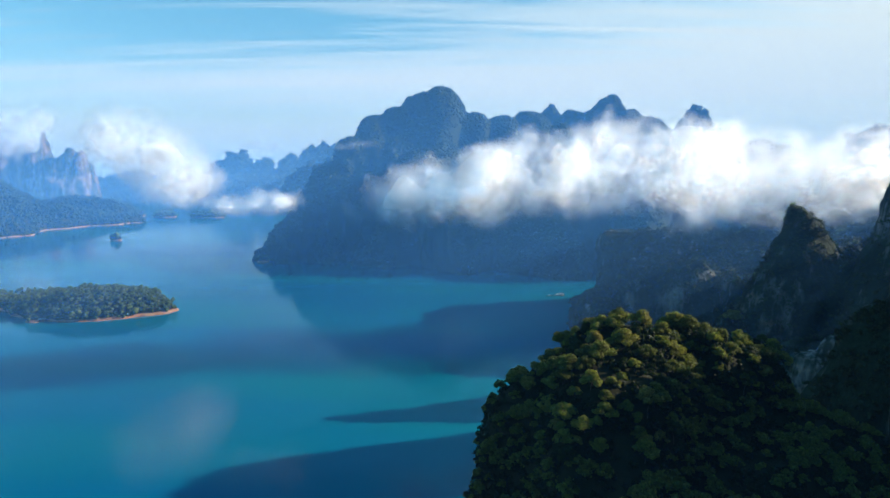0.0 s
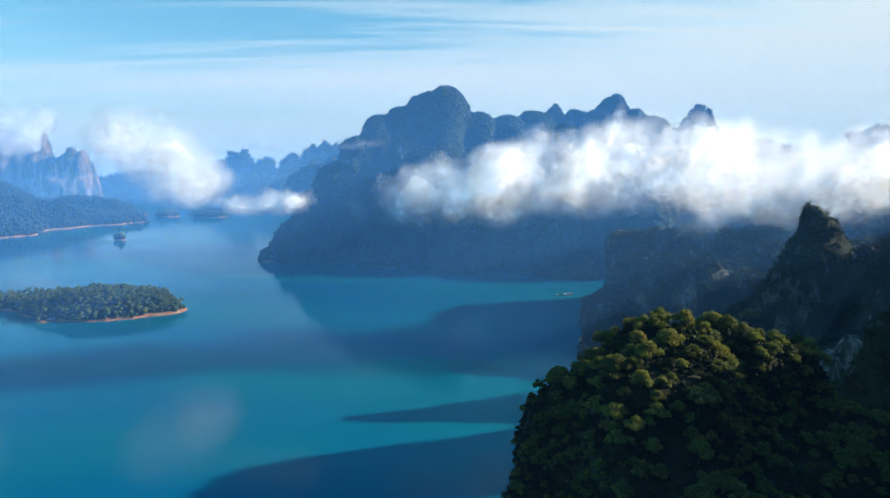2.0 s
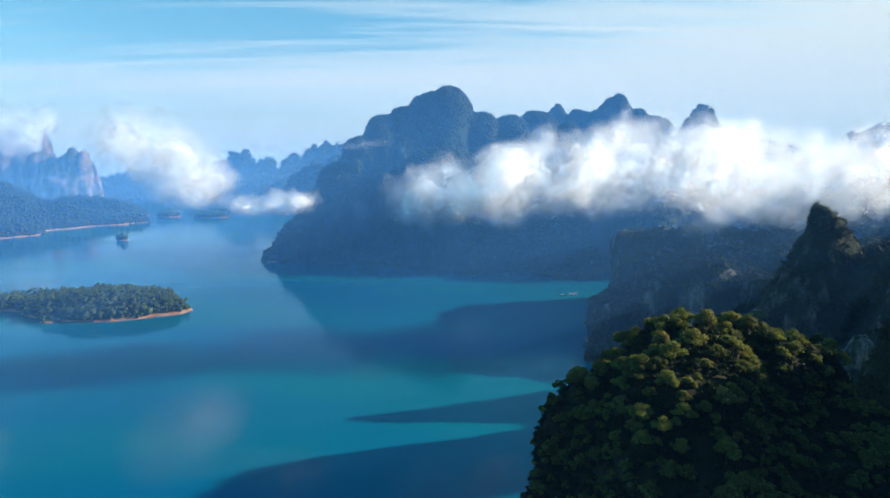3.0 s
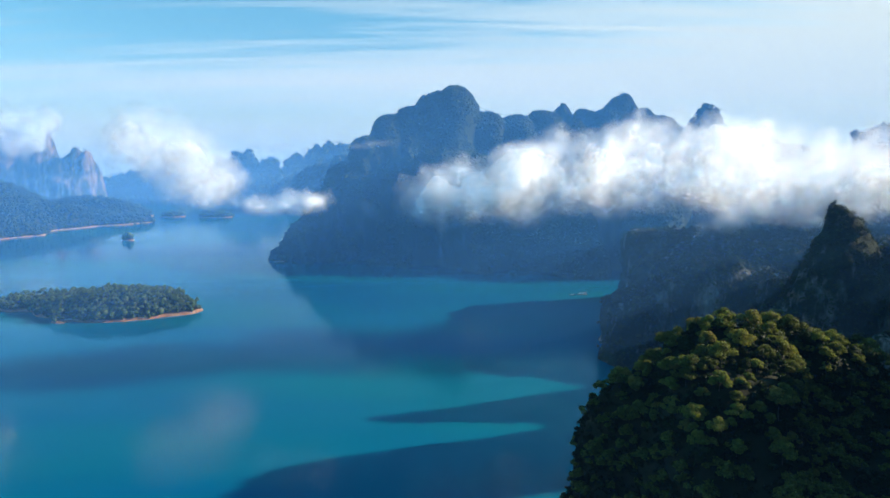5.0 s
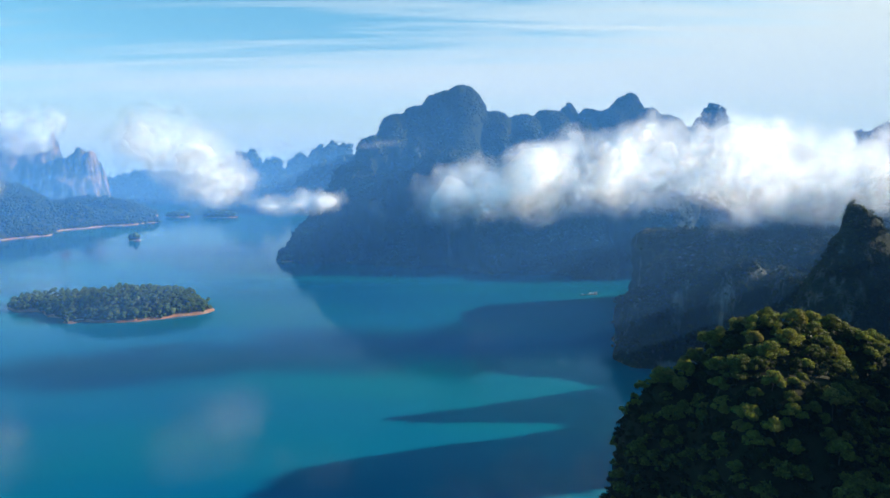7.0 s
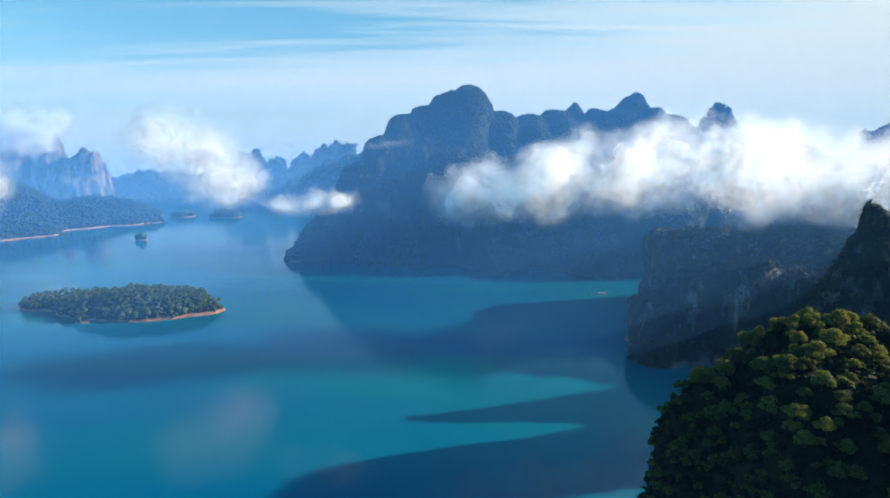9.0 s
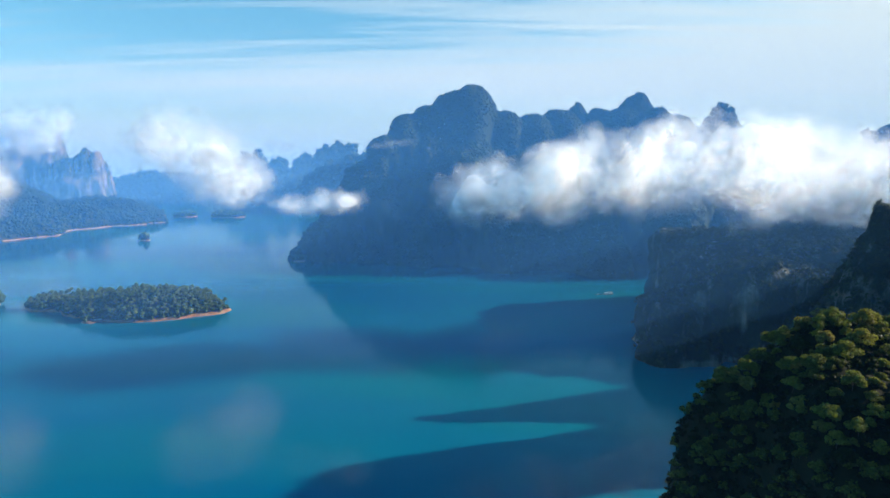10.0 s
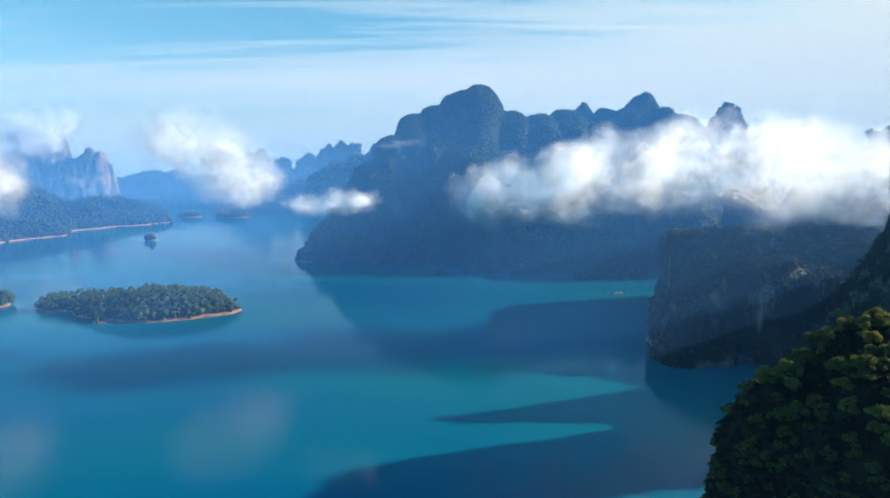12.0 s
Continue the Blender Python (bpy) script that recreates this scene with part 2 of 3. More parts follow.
WATER = mat_water()
FAR_GREEN = mat_forest("far_forest", (0.027, 0.042, 0.015), (0.043, 0.064, 0.020), 0.12)
ISLE_GREEN = mat_forest("island_forest", (0.028, 0.060, 0.020), (0.085, 0.125, 0.045), 0.4)
NEAR_GREEN = mat_forest("undergrowth", (0.009, 0.018, 0.006), (0.028, 0.042, 0.010), 0.9)
CLIFF_FAR = mat_cliff("far_limestone", (0.030, 0.046, 0.018), (0.22, 0.20, 0.16), (0.60, 0.72), 0.5)
CLIFF_MID = mat_cliff("limestone", (0.030, 0.045, 0.020), (0.36, 0.34, 0.31), (0.54, 0.67), 1.0, 26.0)
CLIFF_BARE = mat_cliff("bare_limestone", (0.04, 0.06, 0.028), (0.46, 0.31, 0.20), (0.45, 0.57), 0.5)
SHORE_EARTH = mat_shore()
CLIFF_PALE = mat_cliff("pale_limestone", (0.03, 0.045, 0.02), (0.30, 0.275, 0.25), (0.46, 0.58), 2.0)
EARTH = mat_earth("red_earth", (0.52, 0.27, 0.14), (0.62, 0.42, 0.27))
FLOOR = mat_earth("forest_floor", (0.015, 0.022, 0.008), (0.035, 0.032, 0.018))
BARK = mat_bark()
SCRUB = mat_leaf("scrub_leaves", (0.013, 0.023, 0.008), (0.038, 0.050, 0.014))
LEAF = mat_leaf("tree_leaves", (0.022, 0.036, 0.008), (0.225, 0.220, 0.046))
ISLE_LEAF = mat_leaf("island_leaves", (0.036, 0.075, 0.022), (0.16, 0.20, 0.07))


# ---------------------------------------------------------------- geometry helpers
def mesh_from(name, verts, faces, material, smooth=True):
    """A mesh from arrays of corners and of equal-sided faces."""
    me = bpy.data.meshes.new(name)
    verts, faces = np.asarray(verts, np.float32), np.asarray(faces, np.int32)
    n, k = faces.shape
    me.vertices.add(len(verts))
    me.vertices.foreach_set("co", verts.ravel())
    me.loops.add(n * k)
    me.loops.foreach_set("vertex_index", faces.ravel())
    me.polygons.add(n)
    me.polygons.foreach_set("loop_start", np.arange(0, n * k, k, dtype=np.int32))
    me.polygons.foreach_set("loop_total", np.full(n, k, np.int32))
    me.polygons.foreach_set("use_smooth", np.full(n, smooth))
    me.materials.append(material)
    me.update()
    me.validate()
    return me


def child(name, data, parent, label=""):
    ob = new(name, data)
    ob.parent = parent
    return tagged(ob, label)


def grain(axes, scale, rng, octaves=4, rough=0.5):
    """Smooth noise, about -1 to 1, over the grid that the three axes span."""
    total, amp, norm = 0.0, 1.0, 0.0
    for _ in range(octaves):
        steps = []
        for a in axes:
            q = (a - a[0]) / scale + rng.random()
            i = q.astype(int)
            f = q - i
            steps.append((i, f * f * (3 - 2 * f)))
        lat = rng.random([s[0].max() + 2 for s in steps]) * 2 - 1
        for ax, (i, f) in enumerate(steps):
            shape = [1, 1, 1]
            shape[ax] = -1
            f = f.reshape(shape)
            lat = np.take(lat, i, ax) * (1 - f) + np.take(lat, i + 1, ax) * f
        total = total + lat * amp
        norm += amp
        amp *= rough
        scale *= 0.5
    return total / norm * 1.6


def surface_net(field, axes):
    """The surface where the field over the grid crosses zero, as corners and quads; the field is positive inside."""
    ins = field > 0
    nx, ny, nz = (n - 1 for n in field.shape)
    count = np.zeros((nx, ny, nz), np.int8)
    offs = [(a, b, c) for a in (0, 1) for b in (0, 1) for c in (0, 1)]
    for a, b, c in offs:
        count += ins[a:a + nx, b:b + ny, c:c + nz]
    act = np.argwhere((count > 0) & (count < 8))
    ids = np.full((nx, ny, nz), -1, np.int64)
    ids[tuple(act.T)] = np.arange(len(act))
    acc, num = np.zeros((len(act), 3)), np.zeros(len(act))
    for o in offs:
        for ax in range(3):
            if o[ax]:
                continue
            p = act + np.array(o)
            q = p.copy()
            q[:, ax] += 1
            fp, fq = field[tuple(p.T)], field[tuple(q.T)]
            cross = (fp > 0) != (fq > 0)
            t = np.where(cross, fp / np.where(cross, fp - fq, 1), 0)
            pos = p.astype(float)
            pos[:, ax] += t
            acc += pos * cross[:, None]
            num += cross
    verts = acc / num[:, None]
    for ax in range(3):
        verts[:, ax] = axes[ax][0] + verts[:, ax] * (axes[ax][1] - axes[ax][0])
    quads = []
    for ax in range(3):
        lo, hi = [slice(None)] * 3, [slice(None)] * 3
        lo[ax], hi[ax] = slice(0, -1), slice(1, None)
        a, b = ins[tuple(lo)], ins[tuple(hi)]
        e = np.argwhere(a != b)
        u, v = (ax + 1) % 3, (ax + 2) % 3
        e = e[(e[:, u] > 0) & (e[:, v] > 0) & (e[:, u] < field.shape[u] - 1) & (e[:, v] < field.shape[v] - 1)]
        corner = []
        for du, dv in ((-1, -1), (0, -1), (0, 0), (-1, 0)):
            w = e.copy()
            w[:, u] += du
            w[:, v] += dv
            corner.append(ids[tuple(w.T)])
        quad = np.stack(corner, 1)
        flip = ~a[tuple(e.T)]
        quad[flip] = quad[flip][:, ::-1]
        quads.append(quad)
    return verts, np.concatenate(quads)


def karst(towers, cell, seed, wander=10.0, rough=6.0, margin=30.0, size=45.0, fold=None):
    """Limestone land from towers (x, y, top, half width, half depth, side, crown): steep rounded stacks grown together.
    side: how sheer the flanks are; crown: how flat the top is; fold: depth and width of buttresses and gullies down the face."""
    rng = np.random.default_rng(seed)
    tw = [(*t, *((3.2, 1.7)[len(t) - 5:])) for t in towers]
    lo = [min(t[i] - t[i + 3] for t in tw) - margin for i in (0, 1)] + [-2 * cell]
    hi = [max(t[i] + t[i + 3] for t in tw) + margin for i in (0, 1)] + [max(t[2] for t in tw) + 4 * cell + rough]
    axes = [np.arange(a, b + cell, cell) for a, b in zip(lo, hi)]
    X, Y = axes[0][:, None, None], axes[1][None, :, None]
    Z = axes[2][None, None, :]
    X = X + wander * grain(axes, size, rng)
    Y = Y + wander * grain(axes, size, rng)
    if fold:
        Y = Y + fold[0] * (2.2 * np.abs(grain([axes[0], axes[1] * 0.5, axes[2] * 0.4], fold[1], np.random.default_rng(seed + 1000), 4, 0.55)) - 0.6) * np.clip((290 - Z) / 110, 0.15, 1)
    H = np.full(X.shape, -8.0)
    for x, y, h, rx, ry, side, crown in tw:
        r2 = ((X - x) / rx) ** 2 + ((Y - y) / ry) ** 2
        H = np.maximum(H, -8 + (h + 8) * np.clip(1 - r2 ** (side / 2), 0, 1) ** (1 / crown))
    H = H + rough * grain(axes, size * 0.5, rng) * (H > -7)
    return surface_net(H - Z, axes)


def ball(level):
    bm = bmesh.new()
    bmesh.ops.create_icosphere(bm, subdivisions=level, radius=1)
    v = np.array([q.co[:] for q in bm.verts])
    f = np.array([[q.index for q in p.verts] for p in bm.faces])
    bm.free()
    return v, f


BALL = {n: ball(n) for n in (1, 2, 3)}


def canopy(name, verts, quads, spacing, radius, seed, material, label, level=1, flat=0.25, floor=2.0, rise=0.35, keep=None, sides=0.5):
    """Tree crowns over a piece of land, in one mesh: lumpy heads of many sizes, thick on gentle ground and thinner on cliffs."""
    rng = np.random.default_rng(seed)
    a, b, c, d = (verts[quads[:, i]] for i in range(4))
    n = np.cross(c - a, d - b)
    area = np.linalg.norm(n, axis=1) / 2
    n = n / (2 * area[:, None] + 1e-9)
    mid = (a + b + c + d) / 4
    weight = area * np.clip((n[:, 2] + sides) / (flat + sides), 0, 1) * (mid[:, 2] > floor)
    if keep is not None:
        weight = weight * keep(mid, n)
    weight = weight * (n[:, 1] < 0.5)
    many = int(weight.sum() / spacing ** 2)
    pick = rng.choice(len(weight), many, p=weight / weight.sum())
    u, w = rng.random((2, many, 1))
    spot = a[pick] * (1 - u) * (1 - w) + b[pick] * u * (1 - w) + c[pick] * u * w + d[pick] * (1 - u) * w
    bv, bf = BALL[level]
    r = radius * rng.uniform(0.55, 1.35, (many, 1)) * np.where(rng.random((many, 1)) < 0.06, 1.5, 1.0)
    tall = rng.uniform(0.7, 1.25, (many, 1))
    heads = bv[None] * (1 + 0.28 * rng.standard_normal((many, len(bv), 1)).clip(-1.6, 1.6))
    turn = rng.uniform(0, 2 * math.pi, many)
    cs, sn = np.cos(turn)[:, None], np.sin(turn)[:, None]
    hx, hy, hz = heads[..., 0] * cs - heads[..., 1] * sn, heads[..., 0] * sn + heads[..., 1] * cs, heads[..., 2]
    out = np.stack([hx * r, hy * r, hz * r * tall], -1)
    out += (spot + n[pick] * r * rise * 0.6 + np.array([0, 0, 1]) * r * rise)[:, None]
    faces = bf[None] + (np.arange(many) * len(bv))[:, None, None]
    ob = new(name, mesh_from(name, out.reshape(-1, 3), faces.reshape(-1, 3), material))
    return tagged(ob, label, "forest", kind="stuff")


def land(name, label, category, towers, cell, seed, material, kind="structure", **more):
    verts, quads = karst(towers, cell, seed, **more)
    ob = new(name, mesh_from(name, verts, quads, material))
    tagged(ob, label, category, kind=kind)
    return verts, quads


def frond_cloud(rng, lobes, leaves, size, wide, tall, level):
    """Leaf sprays on the lobes of a crown, with a shaded heart in each lobe. The crown's foot is at the origin."""
    verts, faces = [], []
    bv, bf = BALL[level]
    count = 0
    for i in range(lobes):
        turn, rad = rng.uniform(0, 2 * math.pi), wide * math.sqrt(rng.uniform(0, 0.75))
        if i == 0:
            rad = 0
        lr = wide * rng.uniform(0.24, 0.46)
        c = np.array([rad * math.cos(turn), rad * math.sin(turn), tall * ((1 - 1.05 * (rad / wide) ** 2) * rng.uniform(0.45, 1.0) - 0.12)])
        heart = bv * (1 + 0.25 * rng.standard_normal((len(bv), 1))) * lr * np.array([0.66, 0.66, 0.54]) + c
        verts.append(heart)
        faces.append(np.concatenate([bf, bf[:, -1:]], 1) + count)
        count += len(bv)
        d = rng.standard_normal((leaves, 3))
        d[:, 2] = np.abs(d[:, 2]) * 1.0 - 0.35
        d /= np.linalg.norm(d, axis=1, keepdims=True)
        at = c + d * lr * np.array([1, 1, 0.82]) * rng.uniform(0.82, 1.15, (leaves, 1))
        n = d + 0.55 * rng.standard_normal((leaves, 3))
        n /= np.linalg.norm(n, axis=1, keepdims=True)
        u = np.cross(n, rng.standard_normal((leaves, 3)))
        u /= np.linalg.norm(u, axis=1, keepdims=True)
        w = np.cross(n, u)
        s = size * rng.uniform(0.6, 1.3, (leaves, 1))
        quad = np.stack([at - u * s, at - w * s * 0.6 - n * s * 0.1, at + u * s, at + w * s * 0.6 - n * s * 0.1], 1)
        verts.append(quad.reshape(-1, 3))
        faces.append(np.arange(leaves * 4).reshape(-1, 4) + count)
        count += leaves * 4
    return np.concatenate(verts), np.concatenate(faces)


def quads_and_tris(name, verts, faces, material):
    """A mesh from quads, in which a doubled last corner marks a triangle."""
    tri = faces[:, 2] == faces[:, 3]
    me = bpy.data.meshes.new(name)
    size = np.where(tri, 3, 4).astype(np.int32)
    keep = np.ones(faces.shape, bool)
    keep[tri, 3] = False
    loops = faces[keep].astype(np.int32)
    me.vertices.add(len(verts))
    me.vertices.foreach_set("co", verts.astype(np.float32).ravel())
    me.loops.add(len(loops))
    me.loops.foreach_set("vertex_index", loops)
    me.polygons.add(len(faces))
    me.polygons.foreach_set("loop_start", (np.cumsum(size) - size).astype(np.int32))
    me.polygons.foreach_set("loop_total", size)
    me.polygons.foreach_set("use_smooth", tri)
    me.materials.append(material)
    me.update()
    me.validate()
    return me


def stick(rows, sides=7):
    """A tapering round stem along rows of x, y, z, radius."""
    verts, faces = [], []
    for x, y, z, r in rows:
        for k in range(sides):
            t = 2 * math.pi * k / sides
            verts.append((x + r * math.cos(t), y + r * math.sin(t), z))
    for i in range(len(rows) - 1):
        for k in range(sides):
            a, c = i * sides + k, i * sides + (k + 1) % sides
            faces.append((a, c, c + sides, a + sides))
    return verts, faces


def tree(label, seed, trunk, wide, tall, lobes, leaves, size, level, leaf, group):
    """A broad-leaved tree: tapered trunk, limbs that spread into the crown, and a crown of leaf sprays."""
    rng = np.random.default_rng(seed)
    ob = tagged(new("tree"), label, "tree", group=group)
    bend = rng.uniform(-0.5, 0.5, 2)
    r = 0.025 * trunk + 0.08
    tv_, tf_ = stick([(0, 0, -1.5, 1.6 * r), (0, 0, 0.2, 1.1 * r), (bend[0] * 0.5, bend[1] * 0.5, trunk * 0.5, 0.85 * r), (bend[0], bend[1], trunk, 0.65 * r), (bend[0], bend[1], trunk + 0.7 * tall, 0.25 * r)])
    child("trunk", mesh_from("trunk", tv_, tf_, BARK), ob)
    lv, lf = [], []
    for k in range(4):
        t = k * math.pi / 2 + rng.uniform(-0.4, 0.4)
        ex, ey = wide * 0.6 * math.cos(t), wide * 0.6 * math.sin(t)
        a, f = stick([(bend[0], bend[1], trunk * 0.9, 0.4 * r), (bend[0] + ex * 0.5, bend[1] + ey * 0.5, trunk + tall * 0.25, 0.28 * r), (bend[0] + ex, bend[1] + ey, trunk + tall * 0.55, 0.1 * r)], 5)
        lf += [tuple(i + len(lv) for i in q_) for q_ in f]
        lv += a
    child("limbs", mesh_from("limbs", lv, lf, BARK), ob)
    cv, cf = frond_cloud(rng, lobes, leaves, size, wide, tall, level)
    cv[:, :2] += bend
    cv[:, 2] += trunk
    child("crown", quads_and_tris("crown", cv, cf, leaf), ob)
    return ob


def spots(verts, quads, many, apart, seed, keep):
    """Well-spread places on a piece of land."""
    rng = np.random.default_rng(seed)
    mid = verts[quads].mean(1)
    n = np.cross(verts[quads[:, 2]] - verts[quads[:, 0]], verts[quads[:, 3]] - verts[quads[:, 1]])
    n /= np.linalg.norm(n, axis=1, keepdims=True) + 1e-9
    ok = keep(mid, n)
    mid, n = mid[ok], n[ok]
    order = rng.permutation(len(mid))
    got = np.empty((0, 3))
    out = []
    for i in order:
        if len(got) and (np.linalg.norm(got - mid[i], axis=1) < apart).any():
            continue
        got = np.vstack([got, mid[i]])
        out.append((mid[i], n[i]))
        if len(out) == many:
            break
    return out


def plant(kinds, places, seed, low, high):
    """Copies of the trees in kinds, one at each place; the first places take the originals."""
    rng = np.random.default_rng(seed)
    for i, (p, n) in enumerate(places):
        m = pose(*p, rng.uniform(-6, 6) - 10 * n[1], rng.uniform(-6, 6) + 10 * n[0], rng.uniform(0, 360)) @ Matrix.Scale(rng.uniform(low, high), 4)
        if i < len(kinds):
            kinds[i].matrix_basis = m
        else:
            copy_thing(kinds[i % len(kinds)], m @ Matrix.Scale(1 / kinds[i % len(kinds)].scale[0], 4))


def crowns_of(kinds):
    """The crown of each tree as arrays, for use in a grove."""
    out = []
    for kind in kinds:
        me = [c for c in kind.children if c.name.startswith("crown")][0].data
        co = np.empty(len(me.vertices) * 3, np.float32)
        me.vertices.foreach_get("co", co)
        out.append((co.reshape(-1, 3), np.array([(*f.vertices, f.vertices[-1])[:4] for f in me.polygons])))
    return out


def bushes(seed, many, lobes, leaves, size, wide, tall):
    return [frond_cloud(np.random.default_rng(seed + i), lobes, leaves, size, wide, tall, 1) for i in range(many)]


def grove(name, label, shapes, places, seed, low, high, material):
    """Many trees or bushes of a few shapes, in one mesh."""
    rng = np.random.default_rng(seed)
    verts, faces, count = [], [], 0
    for i, (p, n) in enumerate(places):
        co, quads = shapes[i % len(shapes)]
        t, s = rng.uniform(0, 2 * math.pi), rng.uniform(low, high)
        turned = np.stack([co[:, 0] * math.cos(t) - co[:, 1] * math.sin(t), co[:, 0] * math.sin(t) + co[:, 1] * math.cos(t), co[:, 2]], 1) * s
        verts.append(turned + np.asarray(p))
        faces.append(quads + count)
        count += len(co)
    ob = new(name, quads_and_tris(name, np.concatenate(verts), np.concatenate(faces), material))
    return tagged(ob, label, "forest", kind="stuff")


def scatter(verts, quads, spacing, seed, keep):
    """Places strewn evenly over the kept part of a piece of land."""
    rng = np.random.default_rng(seed)
    mid = verts[quads].mean(1)
    n = np.cross(verts[quads[:, 2]] - verts[quads[:, 0]], verts[quads[:, 3]] - verts[quads[:, 1]])
    area = np.linalg.norm(n, axis=1) / 2
    n /= 2 * area[:, None] + 1e-9
    w = area * keep(mid, n)
    pick = rng.choice(len(w), int(w.sum() / spacing ** 2), p=w / w.sum())
    return [(mid[i] + rng.uniform(-1, 1, 3) * spacing * 0.3, n[i]) for i in pick]


# ---------------------------------------------------------------- lake
def lake():
    me = mesh_from("lake", [(-6000, -1500, 0), (6000, -1500, 0), (6000, 6500, 0), (-6000, 6500, 0)], [(0, 1, 2, 3)], WATER)
    tagged(new("water", me), "calm turquoise reservoir water with long soft reflections", "lake", kind="structure")


lake()

# ---------------------------------------------------------------- the great mountain across the water
# the dome and the shoulders that step down to the western nose; the eastern crest; the broad foot
DOME = [
    (-6, 1360, 350, 68, 110, 3.2, 2.4), (-40, 1355, 342, 70, 100, 2.8, 2.0), (-60, 1350, 335, 82, 95, 2.6, 1.9), (-104, 1340, 306, 74, 100),
    (-157, 1315, 289, 58, 90), (-190, 1280, 243, 62, 90), (-232, 1240, 187, 70, 100), (-275, 1200, 135, 60, 90),
    (-302, 1160, 80, 50, 70), (-330, 1148, 42, 34, 40), (-356, 1146, 24, 30, 34),
]
CREST = [
    (59, 1370, 296, 80, 120), (126, 1400, 292, 90, 120), (206, 1450, 306, 80, 120), (276, 1600, 334, 80, 90, 2.0, 1.2),
    (339, 1600, 320, 80, 100), (424, 1570, 364, 160, 100, 1.55, 1.15), (385, 1565, 318, 80, 90),
    (470, 1560, 318, 80, 90), (520, 1560, 300, 90, 90), (252, 1330, 272, 42, 60),
]
FOOT = [
    (-258, 1190, 90, 125, 75, 2.6, 1.3), (-152, 1185, 170, 140, 95, 2.6, 1.3), (-27, 1190, 215, 160, 120, 2.6, 1.3), (106, 1170, 205, 170, 125, 2.6, 1.3),
    (233, 1140, 190, 160, 125, 2.6, 1.3), (360, 1110, 150, 160, 125, 2.6, 1.3), (500, 1100, 150, 170, 140, 2.6, 1.3), (196, 1040, 105, 50, 60, 2.2, 1.2), (228, 1012, 55, 34, 40, 2.0, 1.2),
]
v, q = land("mountain", "massive steep limestone mountain clothed in dark green jungle above the lake", "mountain", DOME + CREST + FOOT, 6.0, 11, CLIFF_FAR, wander=9, rough=6, size=70, fold=(46, 110))
canopy("mountain_forest", v, q, 5.0, 2.7, 12, FAR_GREEN, "dense dark green jungle canopy covering the great mountain", sides=-0.12, rise=0.0)

HORN = [(686, 1650, 334, 100, 80, 2.0, 1.2), (630, 1650, 270, 70, 80), (560, 1640, 280, 90, 90)]
v, q = land("horn_peak", "lone pointed limestone peak rising behind the cloud", "mountain", HORN, 4.0, 13, CLIFF_FAR, wander=3, rough=3)
canopy("horn_forest", v, q, 9.0, 6.0, 14, FAR_GREEN, "dark jungle canopy covering the pointed peak")

# ---------------------------------------------------------------- the cliffs along the near shore
CLIFF = [
    (243, 760, 104, 42, 75, 6, 4), (268, 710, 106, 58, 90, 6, 4), (300, 670, 115, 60, 90, 6, 4), (335, 640, 111, 65, 90, 6, 4),
    (375, 620, 116, 75, 95, 6, 4), (176, 606, 58, 46, 46, 5, 2.6), (216, 632, 92, 48, 74, 5, 2.6), (252, 606, 96, 60, 70, 5, 2.6),
    (320, 570, 92, 80, 70, 5, 2.6), (400, 560, 100, 80, 80, 5, 2.6), (158, 572, 22, 42, 32, 4, 2),
]
v, q = land("cliff_headland", "sheer grey limestone headland with scrub on its ledges, standing in the lake", "cliff", CLIFF, 4.0, 21, CLIFF_MID, wander=9, rough=5, size=30)
BUSH = bushes(300, 8, 3, 20, 0.72, 2.5, 2.3)
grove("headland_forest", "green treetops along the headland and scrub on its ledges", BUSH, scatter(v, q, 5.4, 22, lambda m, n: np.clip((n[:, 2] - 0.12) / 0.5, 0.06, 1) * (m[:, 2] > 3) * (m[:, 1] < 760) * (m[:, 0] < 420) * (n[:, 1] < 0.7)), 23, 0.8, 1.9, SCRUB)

PIN = [
    (296, 490, 162, 22, 20, 3, 1.5), (301, 491, 152, 66, 48, 1.7, 1.1), (308, 493, 130, 80, 55, 2, 1.2), (330, 478, 118, 40, 40, 3, 2),
    (350, 428, 150, 46, 44, 5, 3), (346, 428, 194, 28, 30, 5, 2.6), (356, 424, 211, 26, 28, 5, 2.4), (374, 414, 222, 34, 34, 4, 2.2), (285, 432, 62, 52, 42, 3, 2), (262, 420, 40, 44, 40, 3, 2), (236, 470, 68, 17, 15, 4, 2),
]
v, q = land("limestone_pinnacle", "dark limestone pinnacles overgrown with shrubs", "rock tower", PIN, 3.0, 31, CLIFF_MID, wander=3.5, rough=3, size=20)
ledge = v[np.argmin(np.linalg.norm(v - np.array((235, 466, 69)), axis=1))]
grove("pinnacle_forest", "shrubs clinging to the limestone pinnacles", BUSH, scatter(v, q, 4.4, 32, lambda m, n: np.clip((n[:, 2] + 0.45) / 0.6, 0.15, 1) * (m[:, 2] > 20) * (n[:, 1] < 0.4) * (m[:, 0] < 400)), 33, 0.5, 1.1, SCRUB)

RIDGE = [(455, 830, 122, 70, 60), (540, 810, 142, 100, 80), (640, 820, 170, 130, 110), (560, 640, 170, 110, 110), (520, 520, 190, 90, 90), (700, 500, 230, 140, 140)]
v, q = land("wooded_ridge", "jungle-covered ridge behind the headland", "hill", RIDGE, 7.0, 41, CLIFF_FAR, wander=12, rough=8)
canopy("ridge_forest", v, q, 7.0, 5.0, 42, FAR_GREEN, "dense jungle canopy on the ridge behind the headland")

